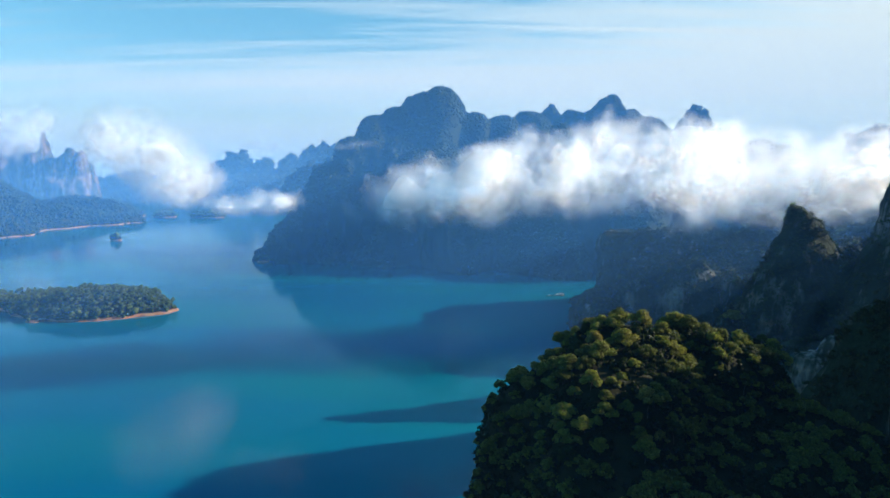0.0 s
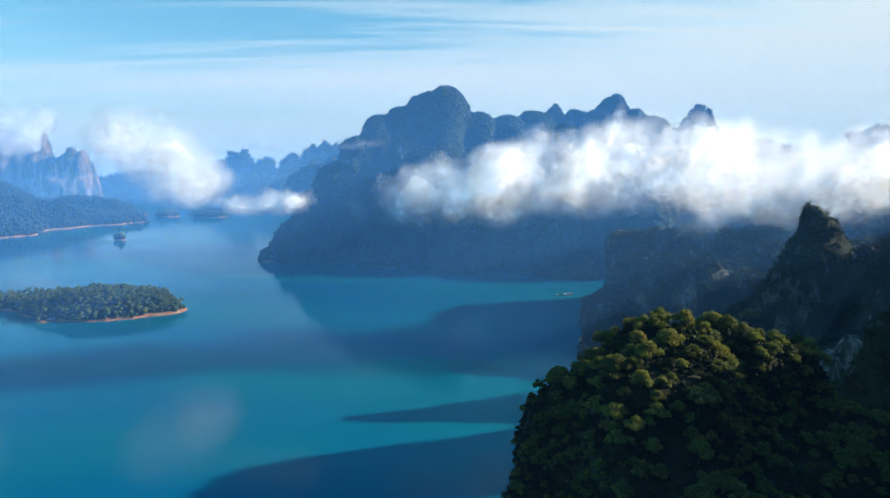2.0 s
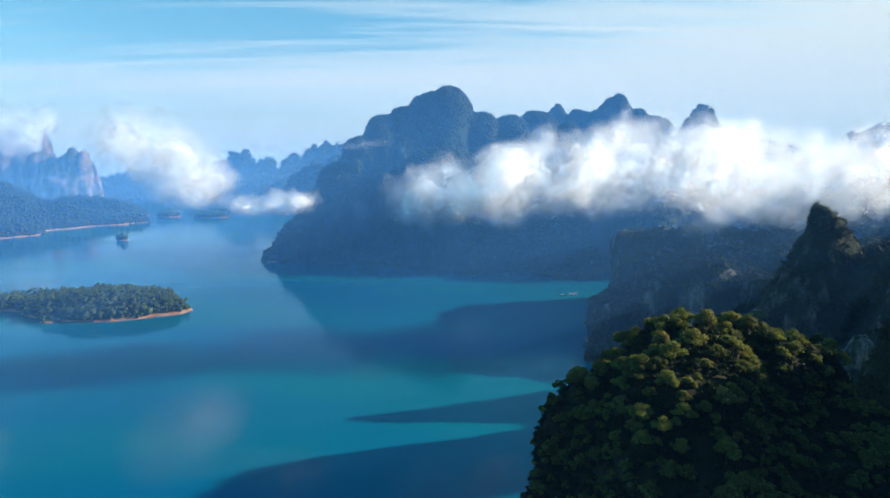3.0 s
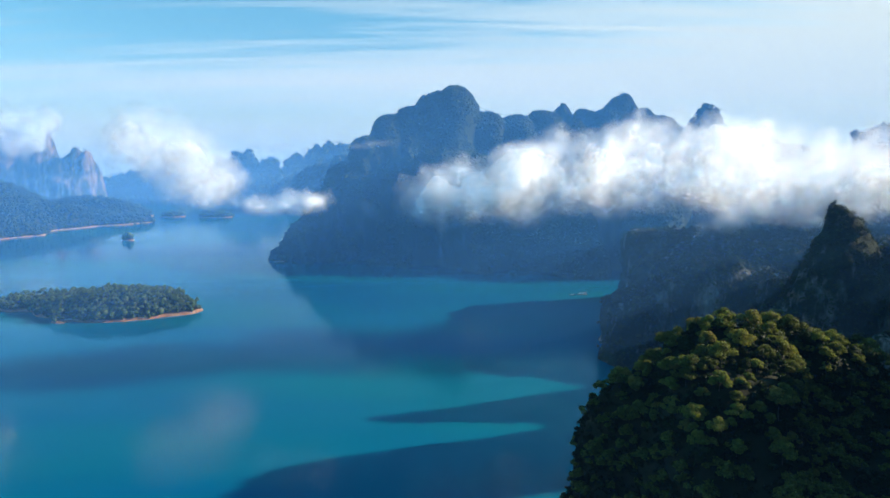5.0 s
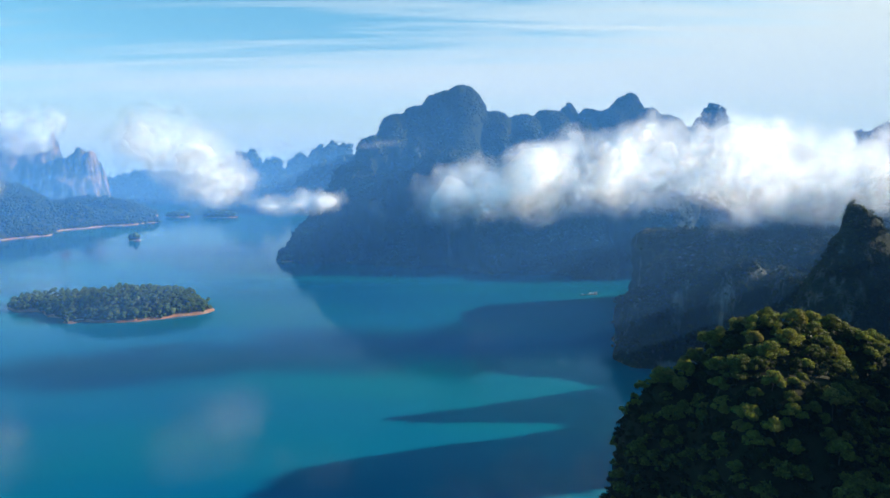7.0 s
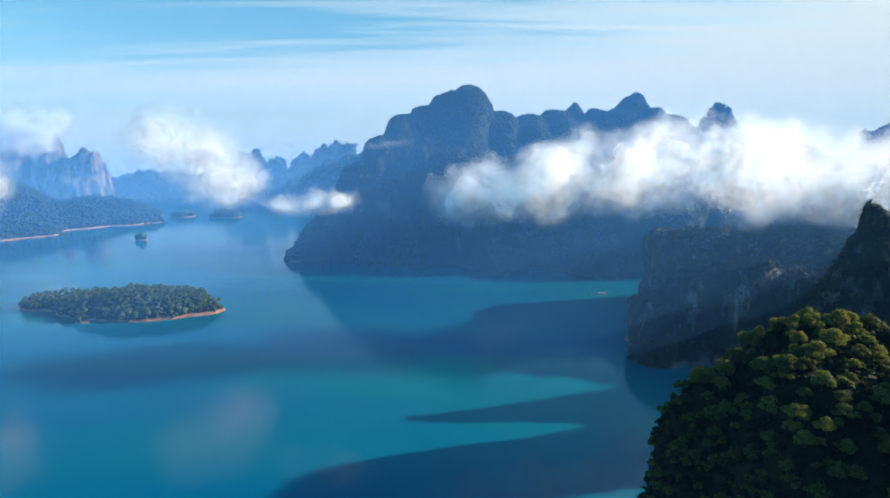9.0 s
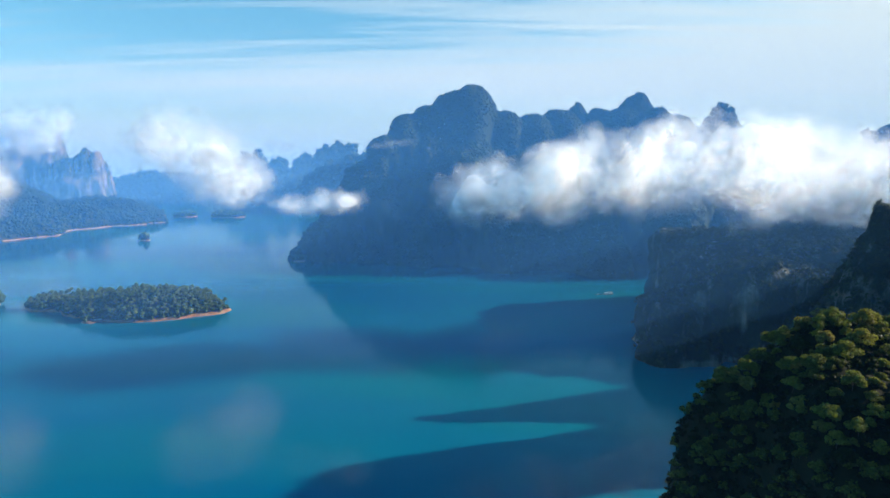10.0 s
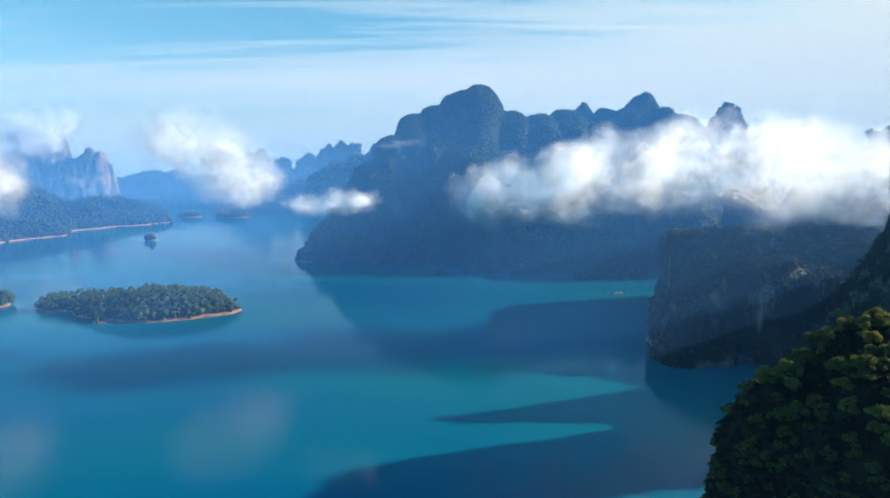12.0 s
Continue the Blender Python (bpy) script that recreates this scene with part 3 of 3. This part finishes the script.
# ---------------------------------------------------------------- the near tower
TOWER = [
    (58, 184, 143, 32, 34, 3.4, 2.4), (50, 166, 140, 30, 26, 3.4, 2.2), (44, 152, 130, 28, 22, 3, 2), (72, 192, 128, 30, 28, 4, 2.6), (88, 204, 139, 15, 22, 4, 2.6), (99, 206, 134, 18, 24, 4, 2.6), (112, 205, 131, 15, 22, 4, 2.6), (48, 138, 117, 30, 22, 3, 2),
    (35, 190, 126, 31, 26, 3, 2), (62, 194, 117, 57, 42, 6, 4), (94, 190, 112, 64, 50, 6, 4), (66, 148, 108, 44, 32, 3, 2), (64, 150, 92, 48, 40, 5, 3),
]
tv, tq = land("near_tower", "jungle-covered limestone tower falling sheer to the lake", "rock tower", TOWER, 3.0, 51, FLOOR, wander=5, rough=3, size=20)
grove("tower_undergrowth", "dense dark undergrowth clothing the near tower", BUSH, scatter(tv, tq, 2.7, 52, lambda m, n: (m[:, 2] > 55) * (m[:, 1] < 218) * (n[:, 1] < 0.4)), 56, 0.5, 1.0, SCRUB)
KINDS = [tree("broad-leaved jungle tree with a full green crown on the tower", 500 + i, 1.6 + 0.25 * i, 3.2 + 0.3 * (i % 3), 3.2 + 0.3 * (i % 4), 14 + i % 4, 170, 0.27, 1, LEAF, "trees on the near tower") for i in range(7)]
where = spots(tv, tq, 680, 2.7, 53, lambda m, n: (n[:, 2] > -0.1) & (m[:, 2] > 58) & (m[:, 1] < 222) & ((n[:, 1] < 0.3) | (n[:, 2] > 0.5)))
where.sort(key=lambda s: -s[0][2])
plant(KINDS, where[:175], 54, 0.5, 1.1)
copy_thing(KINDS[2], pose(*ledge) @ Matrix.Scale(2.0 / KINDS[2].scale[0], 4))["label"] = "lone sunlit tree on a ledge of the headland"
grove("tower_grove", "dark jungle trees crowding the flanks of the near tower", bushes(560, 7, 12, 50, 0.46, 3.2, 3.4), [(s_ + np.array((0, 0, 1.8)), n_) for s_, n_ in where[175:]], 55, 0.5, 1.1, LEAF)
# Towers from x 276 on lie out of view, raised to shade the tower.
SLOPE = [(207, 262, 134, 38, 40, 3, 2), (222, 245, 142, 44, 46, 3, 2), (240, 240, 170, 50, 60, 4, 2.4), (215, 200, 128, 50, 50, 4, 2.4), (278, 178, 222, 68, 52, 4, 2.6), (285, 232, 202, 50, 42, 4, 2.6), (276, 140, 226, 68, 80, 4, 2.6),
         (215, 160, 95, 50, 50, 4, 2.4), (325, 290, 204, 70, 60, 4, 2.4), (340, 235, 208, 70, 60, 4, 2.4)]
v, q = land("shaded_slope", "dark jungle slope with a bare pale limestone outcrop", "cliff", SLOPE, 4.0, 61, CLIFF_MID, wander=6, rough=4, size=25)
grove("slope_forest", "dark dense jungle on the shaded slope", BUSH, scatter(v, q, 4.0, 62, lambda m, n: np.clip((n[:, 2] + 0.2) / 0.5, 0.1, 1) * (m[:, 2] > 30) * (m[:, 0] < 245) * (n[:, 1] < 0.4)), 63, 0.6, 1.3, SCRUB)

land("limestone_outcrop", "bare pale limestone outcrop streaked with grey on the shaded slope", "rock", [(262, 408, 62, 22, 15, 4, 2.4), (243, 412, 50, 18, 14, 4, 2.4), (277, 406, 74, 15, 13, 3, 2), (268, 410, 46, 30, 17, 4, 2.4)], 2.0, 65, CLIFF_PALE, wander=3, rough=3, size=14, margin=10)

# ---------------------------------------------------------------- the wooded island and its neighbours
ISLE = [(-585, 785, 9, 62, 36, 3, 1.5), (-520, 770, 14, 60, 52, 3, 1.5), (-470, 765, 20, 70, 62, 3, 1.5), (-440, 765, 19, 70, 58, 3, 1.5), (-400, 760, 9, 52, 34, 3, 1.5), (-505, 725, 6, 24, 28, 3, 1.5), (-460, 725, 8, 50, 26, 3, 1.5)]
v, q = land("island", "low wooded island with a rim of bare reddish earth", "island", ISLE, 3.0, 71, SHORE_EARTH, wander=4, rough=1.5, size=25)
canopy("island_undergrowth", v, q, 4.0, 2.6, 72, ISLE_GREEN, "dense mixed green undergrowth covering the island", level=1, floor=1.8, rise=0.7)
ISLE_KINDS = [tree(("tall slender island tree with a small crown", "rounded island tree with a dense green crown")[i % 2], 700 + i, (8.5, 5.0)[i % 2], (2.4, 3.4)[i % 2], (4.4, 5.2)[i % 2], 8, 34, 0.75, 1, ISLE_LEAF, "trees on the island") for i in range(6)]
where = spots(v, q, 480, 3.9, 73, lambda m, n: (m[:, 2] > 2.4) & (n[:, 2] > 0.2))
where.sort(key=lambda s: s[0][1])
plant(ISLE_KINDS, where[:118], 74, 0.65, 1.2)
grove("island_grove", "dense trees on the crest and far side of the island", crowns_of(ISLE_KINDS), where[118:], 75, 0.65, 1.25, ISLE_LEAF)


def islet(label, x, y, top, rx, ry, seed, trees):
    """A scrap of land in the lake: bare earth rim, undergrowth and a few trees."""
    iv, iq = land("islet", label, "island", [(x, y, top, rx, ry, 3, 1.5), (x - rx * 0.3, y, top * 0.8, rx * 0.8, ry * 0.8, 3, 1.5)], max(2.0, rx / 14), seed, SHORE_EARTH, wander=rx * 0.08, rough=1.0, size=rx, margin=8)
    canopy("islet_forest", iv, iq, 4.5, 3.2, seed + 1, ISLE_GREEN, "trees and shrubs crowding a small islet", level=2, floor=min(2.0, top * 0.3), rise=0.9)
    grove("islet_grove", "trees standing on a small islet", crowns_of(ISLE_KINDS), spots(iv, iq, trees, 5.0, seed + 2, lambda m, n: m[:, 2] > min(2.2, top * 0.4)), seed + 3, 0.6, 1.1, ISLE_LEAF)


islet("tiny steep islet with a crooked tree and bare earth foot", -803, 1430, 9, 15, 10, 160, 12)
islet("low wooded islet near the big island", -712, 788, 10, 36, 26, 170, 60)
islet("small wooded islet far up the lake", -955, 2010, 12, 42, 28, 180, 40)
islet("long wooded islet far up the lake", -800, 1995, 12, 62, 30, 190, 60)
islet("bare earth rock with shrubs at the mountain's foot", -352, 1128, 6, 13, 9, 200, 4)

# ---------------------------------------------------------------- the far left shore
SHORE = [(-1010, 1850, 22, 70, 40, 3, 1.5), (-1090, 1800, 40, 110, 80, 3, 1.5), (-1180, 1720, 60, 130, 110, 3, 1.5), (-1260, 1620, 70, 150, 130, 3, 1.5), (-1190, 1520, 40, 120, 90, 3, 1.5),
         (-1260, 1440, 40, 130, 90, 3, 1.5), (-1400, 1700, 100, 220, 220, 3, 1.5), (-1250, 2000, 60, 200, 140, 3, 1.5), (-1600, 1900, 120, 280, 260, 3, 1.5)]
v, q = land("far_peninsula", "low wooded peninsula with a thin rim of bare earth", "peninsula", SHORE, 7.0, 81, SHORE_EARTH, wander=26, rough=6, size=75)
canopy("peninsula_forest", v, q, 5.4, 3.3, 82, FAR_GREEN, "dense jungle canopy on the far peninsula", floor=0.4, rise=0.6)
MASSIF = [(-1585, 2600, 228, 32, 50, 3.6, 2.2), (-1622, 2590, 240, 30, 50, 3.4, 2), (-1655, 2600, 220, 34, 60, 3.6, 2), (-1600, 2620, 190, 60, 70, 5, 3), (-1700, 2600, 196, 80, 80, 4, 2.2), (-1790, 2620, 226, 60, 80, 3, 1.6), (-1770, 2650, 318, 36, 50, 2.4, 1.3),
          (-1860, 2640, 262, 50, 80, 3, 1.6), (-1930, 2620, 280, 60, 80, 3, 1.6), (-2050, 2600, 300, 110, 100, 3, 1.6), (-1680, 2590, 140, 150, 100, 4, 2.2)]
v, q = land("bare_massif", "massif of bare orange and grey limestone cliffs in mist", "mountain", MASSIF, 9.0, 83, CLIFF_BARE, wander=12, rough=8)
FARHILL = [(-700, 2700, 105, 300, 120, 3, 1.5), (-1050, 2750, 110, 300, 120, 3, 1.5), (-1400, 2800, 120, 300, 120, 3, 1.5), (-450, 2600, 120, 250, 120, 3, 1.5)]
v, q = land("far_wooded_shore", "low wooded shore at the far end of the lake", "hill", FARHILL, 12.0, 84, CLIFF_FAR, wander=20, rough=10, size=80)
canopy("far_shore_forest", v, q, 14.0, 10, 85, FAR_GREEN, "distant jungle canopy at the far end of the lake")
BACK = [(-660, 2900, 246, 60, 90, 2.4, 1.3), (-590, 2900, 266, 60, 90, 2.2, 1.3), (-530, 2900, 250, 70, 90, 2.4, 1.3), (-740, 2880, 205, 80, 90, 2.4, 1.3), (-860, 2850, 190, 80, 90, 2.4, 1.3), (-960, 2850, 232, 46, 80, 2.2, 1.2), (-1015, 2850, 222, 50, 80, 2.2, 1.2),
        (-1080, 2850, 180, 70, 80, 2.4, 1.3), (-420, 2300, 196, 80, 120, 2.4, 1.3), (-500, 2250, 168, 90, 100, 2.4, 1.3), (-330, 2200, 226, 90, 100, 2.2, 1.3), (-560, 2300, 140, 80, 100, 2.4, 1.3)]
v, q = land("distant_peaks", "hazy blue karst peaks in the distance", "mountain", BACK, 10.0, 86, CLIFF_FAR, wander=9, rough=5, size=60)
RIGHT = [(1290, 2450, 262, 130, 120, 2.4, 1.4), (1420, 2480, 235, 130, 120, 2.4, 1.4), (1790, 2500, 312, 170, 120, 2.4, 1.4), (1950, 2500, 290, 170, 120, 2.4, 1.4), (1620, 2500, 200, 200, 120, 2.4, 1.4)]
rv, rq = land("distant_range", "pale blue wooded range far beyond the clouds", "mountain", RIGHT, 14.0, 88, CLIFF_FAR, wander=18, rough=10, size=80)
canopy("range_forest", rv, rq, 16.0, 11, 89, FAR_GREEN, "hazy jungle canopy on the far range")
canopy("distant_forest", v, q, 15.0, 10, 87, FAR_GREEN, "hazy jungle canopy on the distant peaks")

# ---------------------------------------------------------------- unseen hills added behind, to cut skylight on the near tower
UNSEEN_HILLS = [(340, -40, 400, 120, 150, 3, 1.6), (700, -150, 560, 260, 260, 3, 1.6), (500, -480, 540, 300, 240, 3, 1.6), (150, -600, 560, 300, 240, 3, 1.6), (-250, -650, 500, 320, 240, 3, 1.6), (-700, -600, 430, 320, 260, 3, 1.6)]
v, q = land("unseen_shade_hills", "unseen jungle-covered hills added behind to cut light from the sky", "mountain", UNSEEN_HILLS, 18.0, 91, FAR_GREEN, wander=25, rough=15, size=90)

# ---------------------------------------------------------------- clouds, mist and added haze sheets
SHELLS = [(-0.58 + 0.105 * i, 0.04 + 0.020 * i) for i in range(12)]
VAPOUR = {name: [mat_vapour(name, a * much, white, 0.045, (0.32 - 0.015 * i, 0.68 - 0.015 * i)) for i, (_, a) in enumerate(SHELLS)] for name, much, white in (("dense_cloud", 1.0, 0.80), ("light_cloud", 0.95, 0.66), ("wispy_cloud", 0.14, 0.6))}


def cloud(label, puffs, cell, seed, size=40, ragged=0.9, soft=1.0, body="dense_cloud"):
    """A cloud of nested billows; puffs: x, y, z and the three half sizes."""
    rng = np.random.default_rng(seed)
    reach = 0.75 + 1.15 / soft
    lo = [min(c[i] - reach * c[i + 3] for c in puffs) for i in range(3)]
    hi = [max(c[i] + reach * c[i + 3] for c in puffs) for i in range(3)]
    axes = [np.arange(a, b + cell, cell) for a, b in zip(lo, hi)]
    X, Y, Z = axes[0][:, None, None], axes[1][None, :, None], axes[2][None, None, :]
    d = np.full([len(a) for a in axes], -3.0)
    for x, y, z, rx, ry, rz in puffs:
        flat = np.where(Z < z, 1.2, 1.0)
        d = np.maximum(d, 0.75 - np.sqrt(((X - x) / rx) ** 2 + ((Y - y) / ry) ** 2 + (flat * (Z - z) / rz) ** 2))
    d = soft * d + ragged * 0.6 * grain(axes, size, rng, 5, 0.55)
    for ax in range(3):
        side = [slice(None)] * 3
        for end in (0, -1):
            side[ax] = end
            d[tuple(side)] = -3
    mid = np.mean(puffs, 0)[:3]
    ob = tagged(new("cloud"), label, "cloud", group="low morning clouds")
    ob.location = mid
    for (level, _), m in zip(SHELLS, VAPOUR[body]):
        cv, cq = surface_net(d - level, axes)
        if len(cq):
            child("billow", mesh_from("billow", cv - mid, cq, m), ob)
    return ob


cloud("long bright white cloud bank lying across the mountain's foot", [
    (-34, 600, 162, 30, 30, 28), (-5, 603, 168, 36, 34, 30), (30, 608, 170, 44, 38, 32), (75, 620, 170, 48, 42, 36), (125, 630, 174, 50, 45, 36), (180, 650, 178, 50, 50, 42), (225, 660, 176, 58, 55, 40),
    (272, 670, 177, 65, 58, 42), (320, 680, 170, 70, 60, 40), (380, 680, 166, 75, 60, 40), (450, 690, 170, 85, 60, 43), (530, 700, 176, 90, 60, 44)], 4.0, 101, 44, 1.35)
cloud("slanting puff of white cloud drifting over the lake", [
    (-458, 815, 222, 34, 30, 30), (-430, 815, 212, 42, 34, 38), (-402, 815, 195, 44, 36, 42), (-374, 815, 175, 40, 34, 38), (-350, 815, 160, 30, 28, 26)], 3.6, 117, 34, 0.95, 0.9, "light_cloud")
cloud("small flat cloud shred low over the water", [(-232, 640, 148, 16, 13, 9), (-205, 640, 150, 18, 13, 9), (-178, 640, 152, 16, 12, 10)], 2.4, 103, 15, 0.75, 0.65, "light_cloud")
cloud("bright cloud bank over the far shore", [(-690, 730, 185, 48, 36, 44), (-640, 730, 178, 28, 30, 34), (-618, 735, 165, 17, 18, 17)], 3.8, 104, 30, 0.85, 0.7, "light_cloud")
cloud("torn mist cloud clinging to the bare massif", [(-1425, 1950, 268, 84, 46, 60), (-1440, 1950, 236, 76, 50, 34), (-1365, 1950, 258, 50, 42, 42), (-1480, 1950, 268, 66, 42, 50), (-1318, 1950, 308, 28, 30, 50), (-1560, 1950, 250, 76, 50, 50)], 7.0, 105, 55, 1.15, 0.75, "light_cloud")
cloud("faint pale cloud among the distant peaks", [(-735, 2300, 240, 34, 24, 17), (-690, 2300, 232, 38, 24, 16)], 5.5, 106, 40, 1.0, 0.55, "wispy_cloud")
cloud("thin shred of mist against the mountain's shoulder", [(-195, 1150, 220, 20, 14, 4), (-170, 1150, 224, 24, 14, 4)], 3.5, 107, 18, 0.8, 0.45, "wispy_cloud")
cloud("wisp of mist rising up the mountain's flank", [(-172, 1060, 108, 7, 8, 9), (-158, 1060, 96, 6, 8, 7)], 2.6, 108, 12, 0.8, 0.45, "wispy_cloud")
cloud("wisp of mist drifting along the mountain's foot", [(30, 1010, 110, 9, 8, 6), (52, 1010, 104, 8, 8, 5)], 2.6, 109, 12, 0.8, 0.4, "wispy_cloud")

# Thin sheets hung at depths in place of air haze; the nearest lifts blacks.
HAZE_BLUE = (0.050, 0.268, 0.78)
HAZE_SHEETS = [(48, 0.007), (320, 0.015), (362, 0.015), (405, 0.015), (518, 0.033), (540, 0.033), (562, 0.033), (584, 0.033), (606, 0.033), (790, 0.034), (860, 0.034), (950, 0.040), (1100, 0.042), (1200, 0.044), (1330, 0.05), (1500, 0.055), (1720, 0.06), (1980, 0.07), (2300, 0.14), (2450, 0.10), (2620, 0.10), (2900, 0.11)]
for far, thick in HAZE_SHEETS:
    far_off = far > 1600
    m = mat_haze_sheet("mist", thick, (0.15, 0.39, 0.80) if far_off else HAZE_BLUE if far > 700 else (0.085, 0.265, 0.66), 60 if far_off else 150, 340 if far_off else 620)
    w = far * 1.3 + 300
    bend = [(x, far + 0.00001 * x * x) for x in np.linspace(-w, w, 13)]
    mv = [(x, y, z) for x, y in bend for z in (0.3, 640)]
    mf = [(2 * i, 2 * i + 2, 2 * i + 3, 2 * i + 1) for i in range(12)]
    tagged(new("haze_sheet", mesh_from("haze_sheet", mv, mf, m)), "thin added sheet standing in for blue air haze and mist over the lake", "mist", group="mist veils", kind="stuff")


# ---------------------------------------------------------------- small things on the water
def box(bm, x, y, z, sx, sy, sz, bevel=0.0, turn=0.0):
    """A block standing on z, bevelled."""
    made = bmesh.ops.create_cube(bm, size=1, matrix=pose(x, y, z + sz / 2, 0, 0, turn) @ Matrix.Diagonal((sx, sy, sz, 1)))["verts"]
    if bevel:
        edges = list({e for q_ in made for e in q_.link_edges})
        bmesh.ops.bevel(bm, geom=edges, offset=bevel, segments=2, affect="EDGES")


def part(name, build, material, parent, label=""):
    bm = bmesh.new()
    build(bm)
    me = bpy.data.meshes.new(name)
    bm.to_mesh(me)
    bm.free()
    me.materials.append(material)
    return child(name, me, parent, label)


TIN, PLANK, WHITE, HULL = mat_plain("tin_roof", (0.55, 0.55, 0.56), 0.5), mat_plain("weathered_planks", (0.28, 0.20, 0.14)), mat_plain("white_paint", (0.8, 0.78, 0.74)), mat_plain("dark_hull", (0.10, 0.08, 0.07))


def gable(bm, x, y, z, sx, sy, h):
    """A pitched roof of thin sheets, ridge along x."""
    pts = [(-sx / 2, -sy / 2, 0), (sx / 2, -sy / 2, 0), (sx / 2, 0, h), (-sx / 2, 0, h), (sx / 2, sy / 2, 0), (-sx / 2, sy / 2, 0)]
    vs = [bm.verts.new((x + a, y + c, z + d)) for a, c, d in pts]
    faces = [bm.faces.new([vs[i] for i in f]) for f in ((0, 1, 2, 3), (3, 2, 4, 5))]
    bmesh.ops.solidify(bm, geom=faces, thickness=0.12)


def raft_house(x, y, turn):
    """A floating house: planked raft, cabin, awning on posts, and a pitched tin roof."""
    ob = tagged(new("raft_house"), "small floating raft house with a pale cabin and awning", "houseboat")
    ob.matrix_basis = pose(x, y, 0, 0, 0, turn) @ Matrix.Scale(0.8, 4)
    part("raft", lambda bm: [box(bm, 0, 0, -0.3, 19, 5.5, 0.9, 0.12)] + [box(bm, -8.5 + 1.9 * i, 0, 0.62, 1.7, 5.3, 0.08) for i in range(10)], PLANK, ob, "dark planked raft")
    part("cabin", lambda bm: box(bm, 4.5, 0.3, 0.7, 6, 3.8, 2.5, 0.06), WHITE, ob, "white-painted cabin")
    part("door", lambda bm: box(bm, 4.0, -1.62, 0.72, 0.9, 0.08, 2.0), HULL, ob)
    part("window", lambda bm: box(bm, 6.0, -1.62, 1.6, 1.1, 0.08, 0.9), HULL, ob)
    part("roof", lambda bm: gable(bm, 4.5, 0.3, 3.2, 7.2, 5.0, 1.3), TIN, ob, "pale tin roof")
    for px_ in (-6.5, -1.0):
        for py_ in (-2.2, 2.2):
            part("post", lambda bm: box(bm, px_, py_, 0.7, 0.16, 0.16, 2.1), PLANK, ob)
    part("awning", lambda bm: box(bm, -3.8, 0, 2.8, 6.6, 5.0, 0.14, 0.03), WHITE, ob, "pale awning")


def long_boat(x, y, turn):
    """A slim wooden boat with raised ends."""
    ob = tagged(new("long_boat"), "slim dark wooden boat moored beside the raft", "boat")
    ob.matrix_basis = pose(x, y, 0, 0, 0, turn)

    def hull(bm):
        rows = []
        for i in range(9):
            s = i / 8 * 2 - 1
            w, lift = 0.8 * (1 - abs(s) ** 2.5) + 0.05, 0.9 * abs(s) ** 4
            rows.append([bm.verts.new((s * 5.5, a * w, b_ + lift)) for a, b_ in ((-1, 0.65), (-0.6, -0.1), (0.6, -0.1), (1, 0.65), (0.85, 0.6), (0.5, 0.1), (-0.5, 0.1), (-0.85, 0.6))])
        for r, t in zip(rows, rows[1:]):
            for i in range(8):
                bm.faces.new((r[i], t[i], t[(i + 1) % 8], r[(i + 1) % 8]))
        bm.faces.new(rows[0]), bm.faces.new(rows[-1][::-1])
    part("hull", hull, HULL, ob)
    for s in (-2.2, 0, 2.2):
        part("thwart", lambda bm: box(bm, s, 0, 0.35, 0.3, 1.2, 0.06), PLANK, ob)
    part("canopy", lambda bm: box(bm, 0.5, 0, 1.6, 4.0, 1.5, 0.1, 0.03), WHITE, ob, "pale cloth canopy")
    for s in (-1.2, 2.2):
        part("canopy_post", lambda bm: box(bm, s, 0.6, 0.5, 0.08, 0.08, 1.1), PLANK, ob)


def shelter(x, y, turn):
    """An open lean-to on stilts at the water's edge."""
    ob = tagged(new("shelter"), "small open shelter with a pale tin roof on the island's shore", "hut")
    ob.matrix_basis = pose(x, y, 0.4, 0, 0, turn)
    part("floor", lambda bm: box(bm, 0, 0, 0.5, 8.0, 4.0, 0.2, 0.03), PLANK, ob)
    part("roof", lambda bm: gable(bm, 0, 0, 3.0, 9.0, 5.0, 1.2), TIN, ob, "pale tin roof")
    part("back_wall", lambda bm: box(bm, 0, 1.7, 0.7, 7.4, 0.12, 2.2), PLANK, ob)
    for sx in (-3.6, 0, 3.6):
        for sy in (-1.8, 1.8):
            part("post", lambda bm: box(bm, sx, sy, -1.2, 0.18, 0.18, 4.3), PLANK, ob)


raft_house(168, 846, 8)
long_boat(152, 842, 14)
shelter(-496, 706, 12)
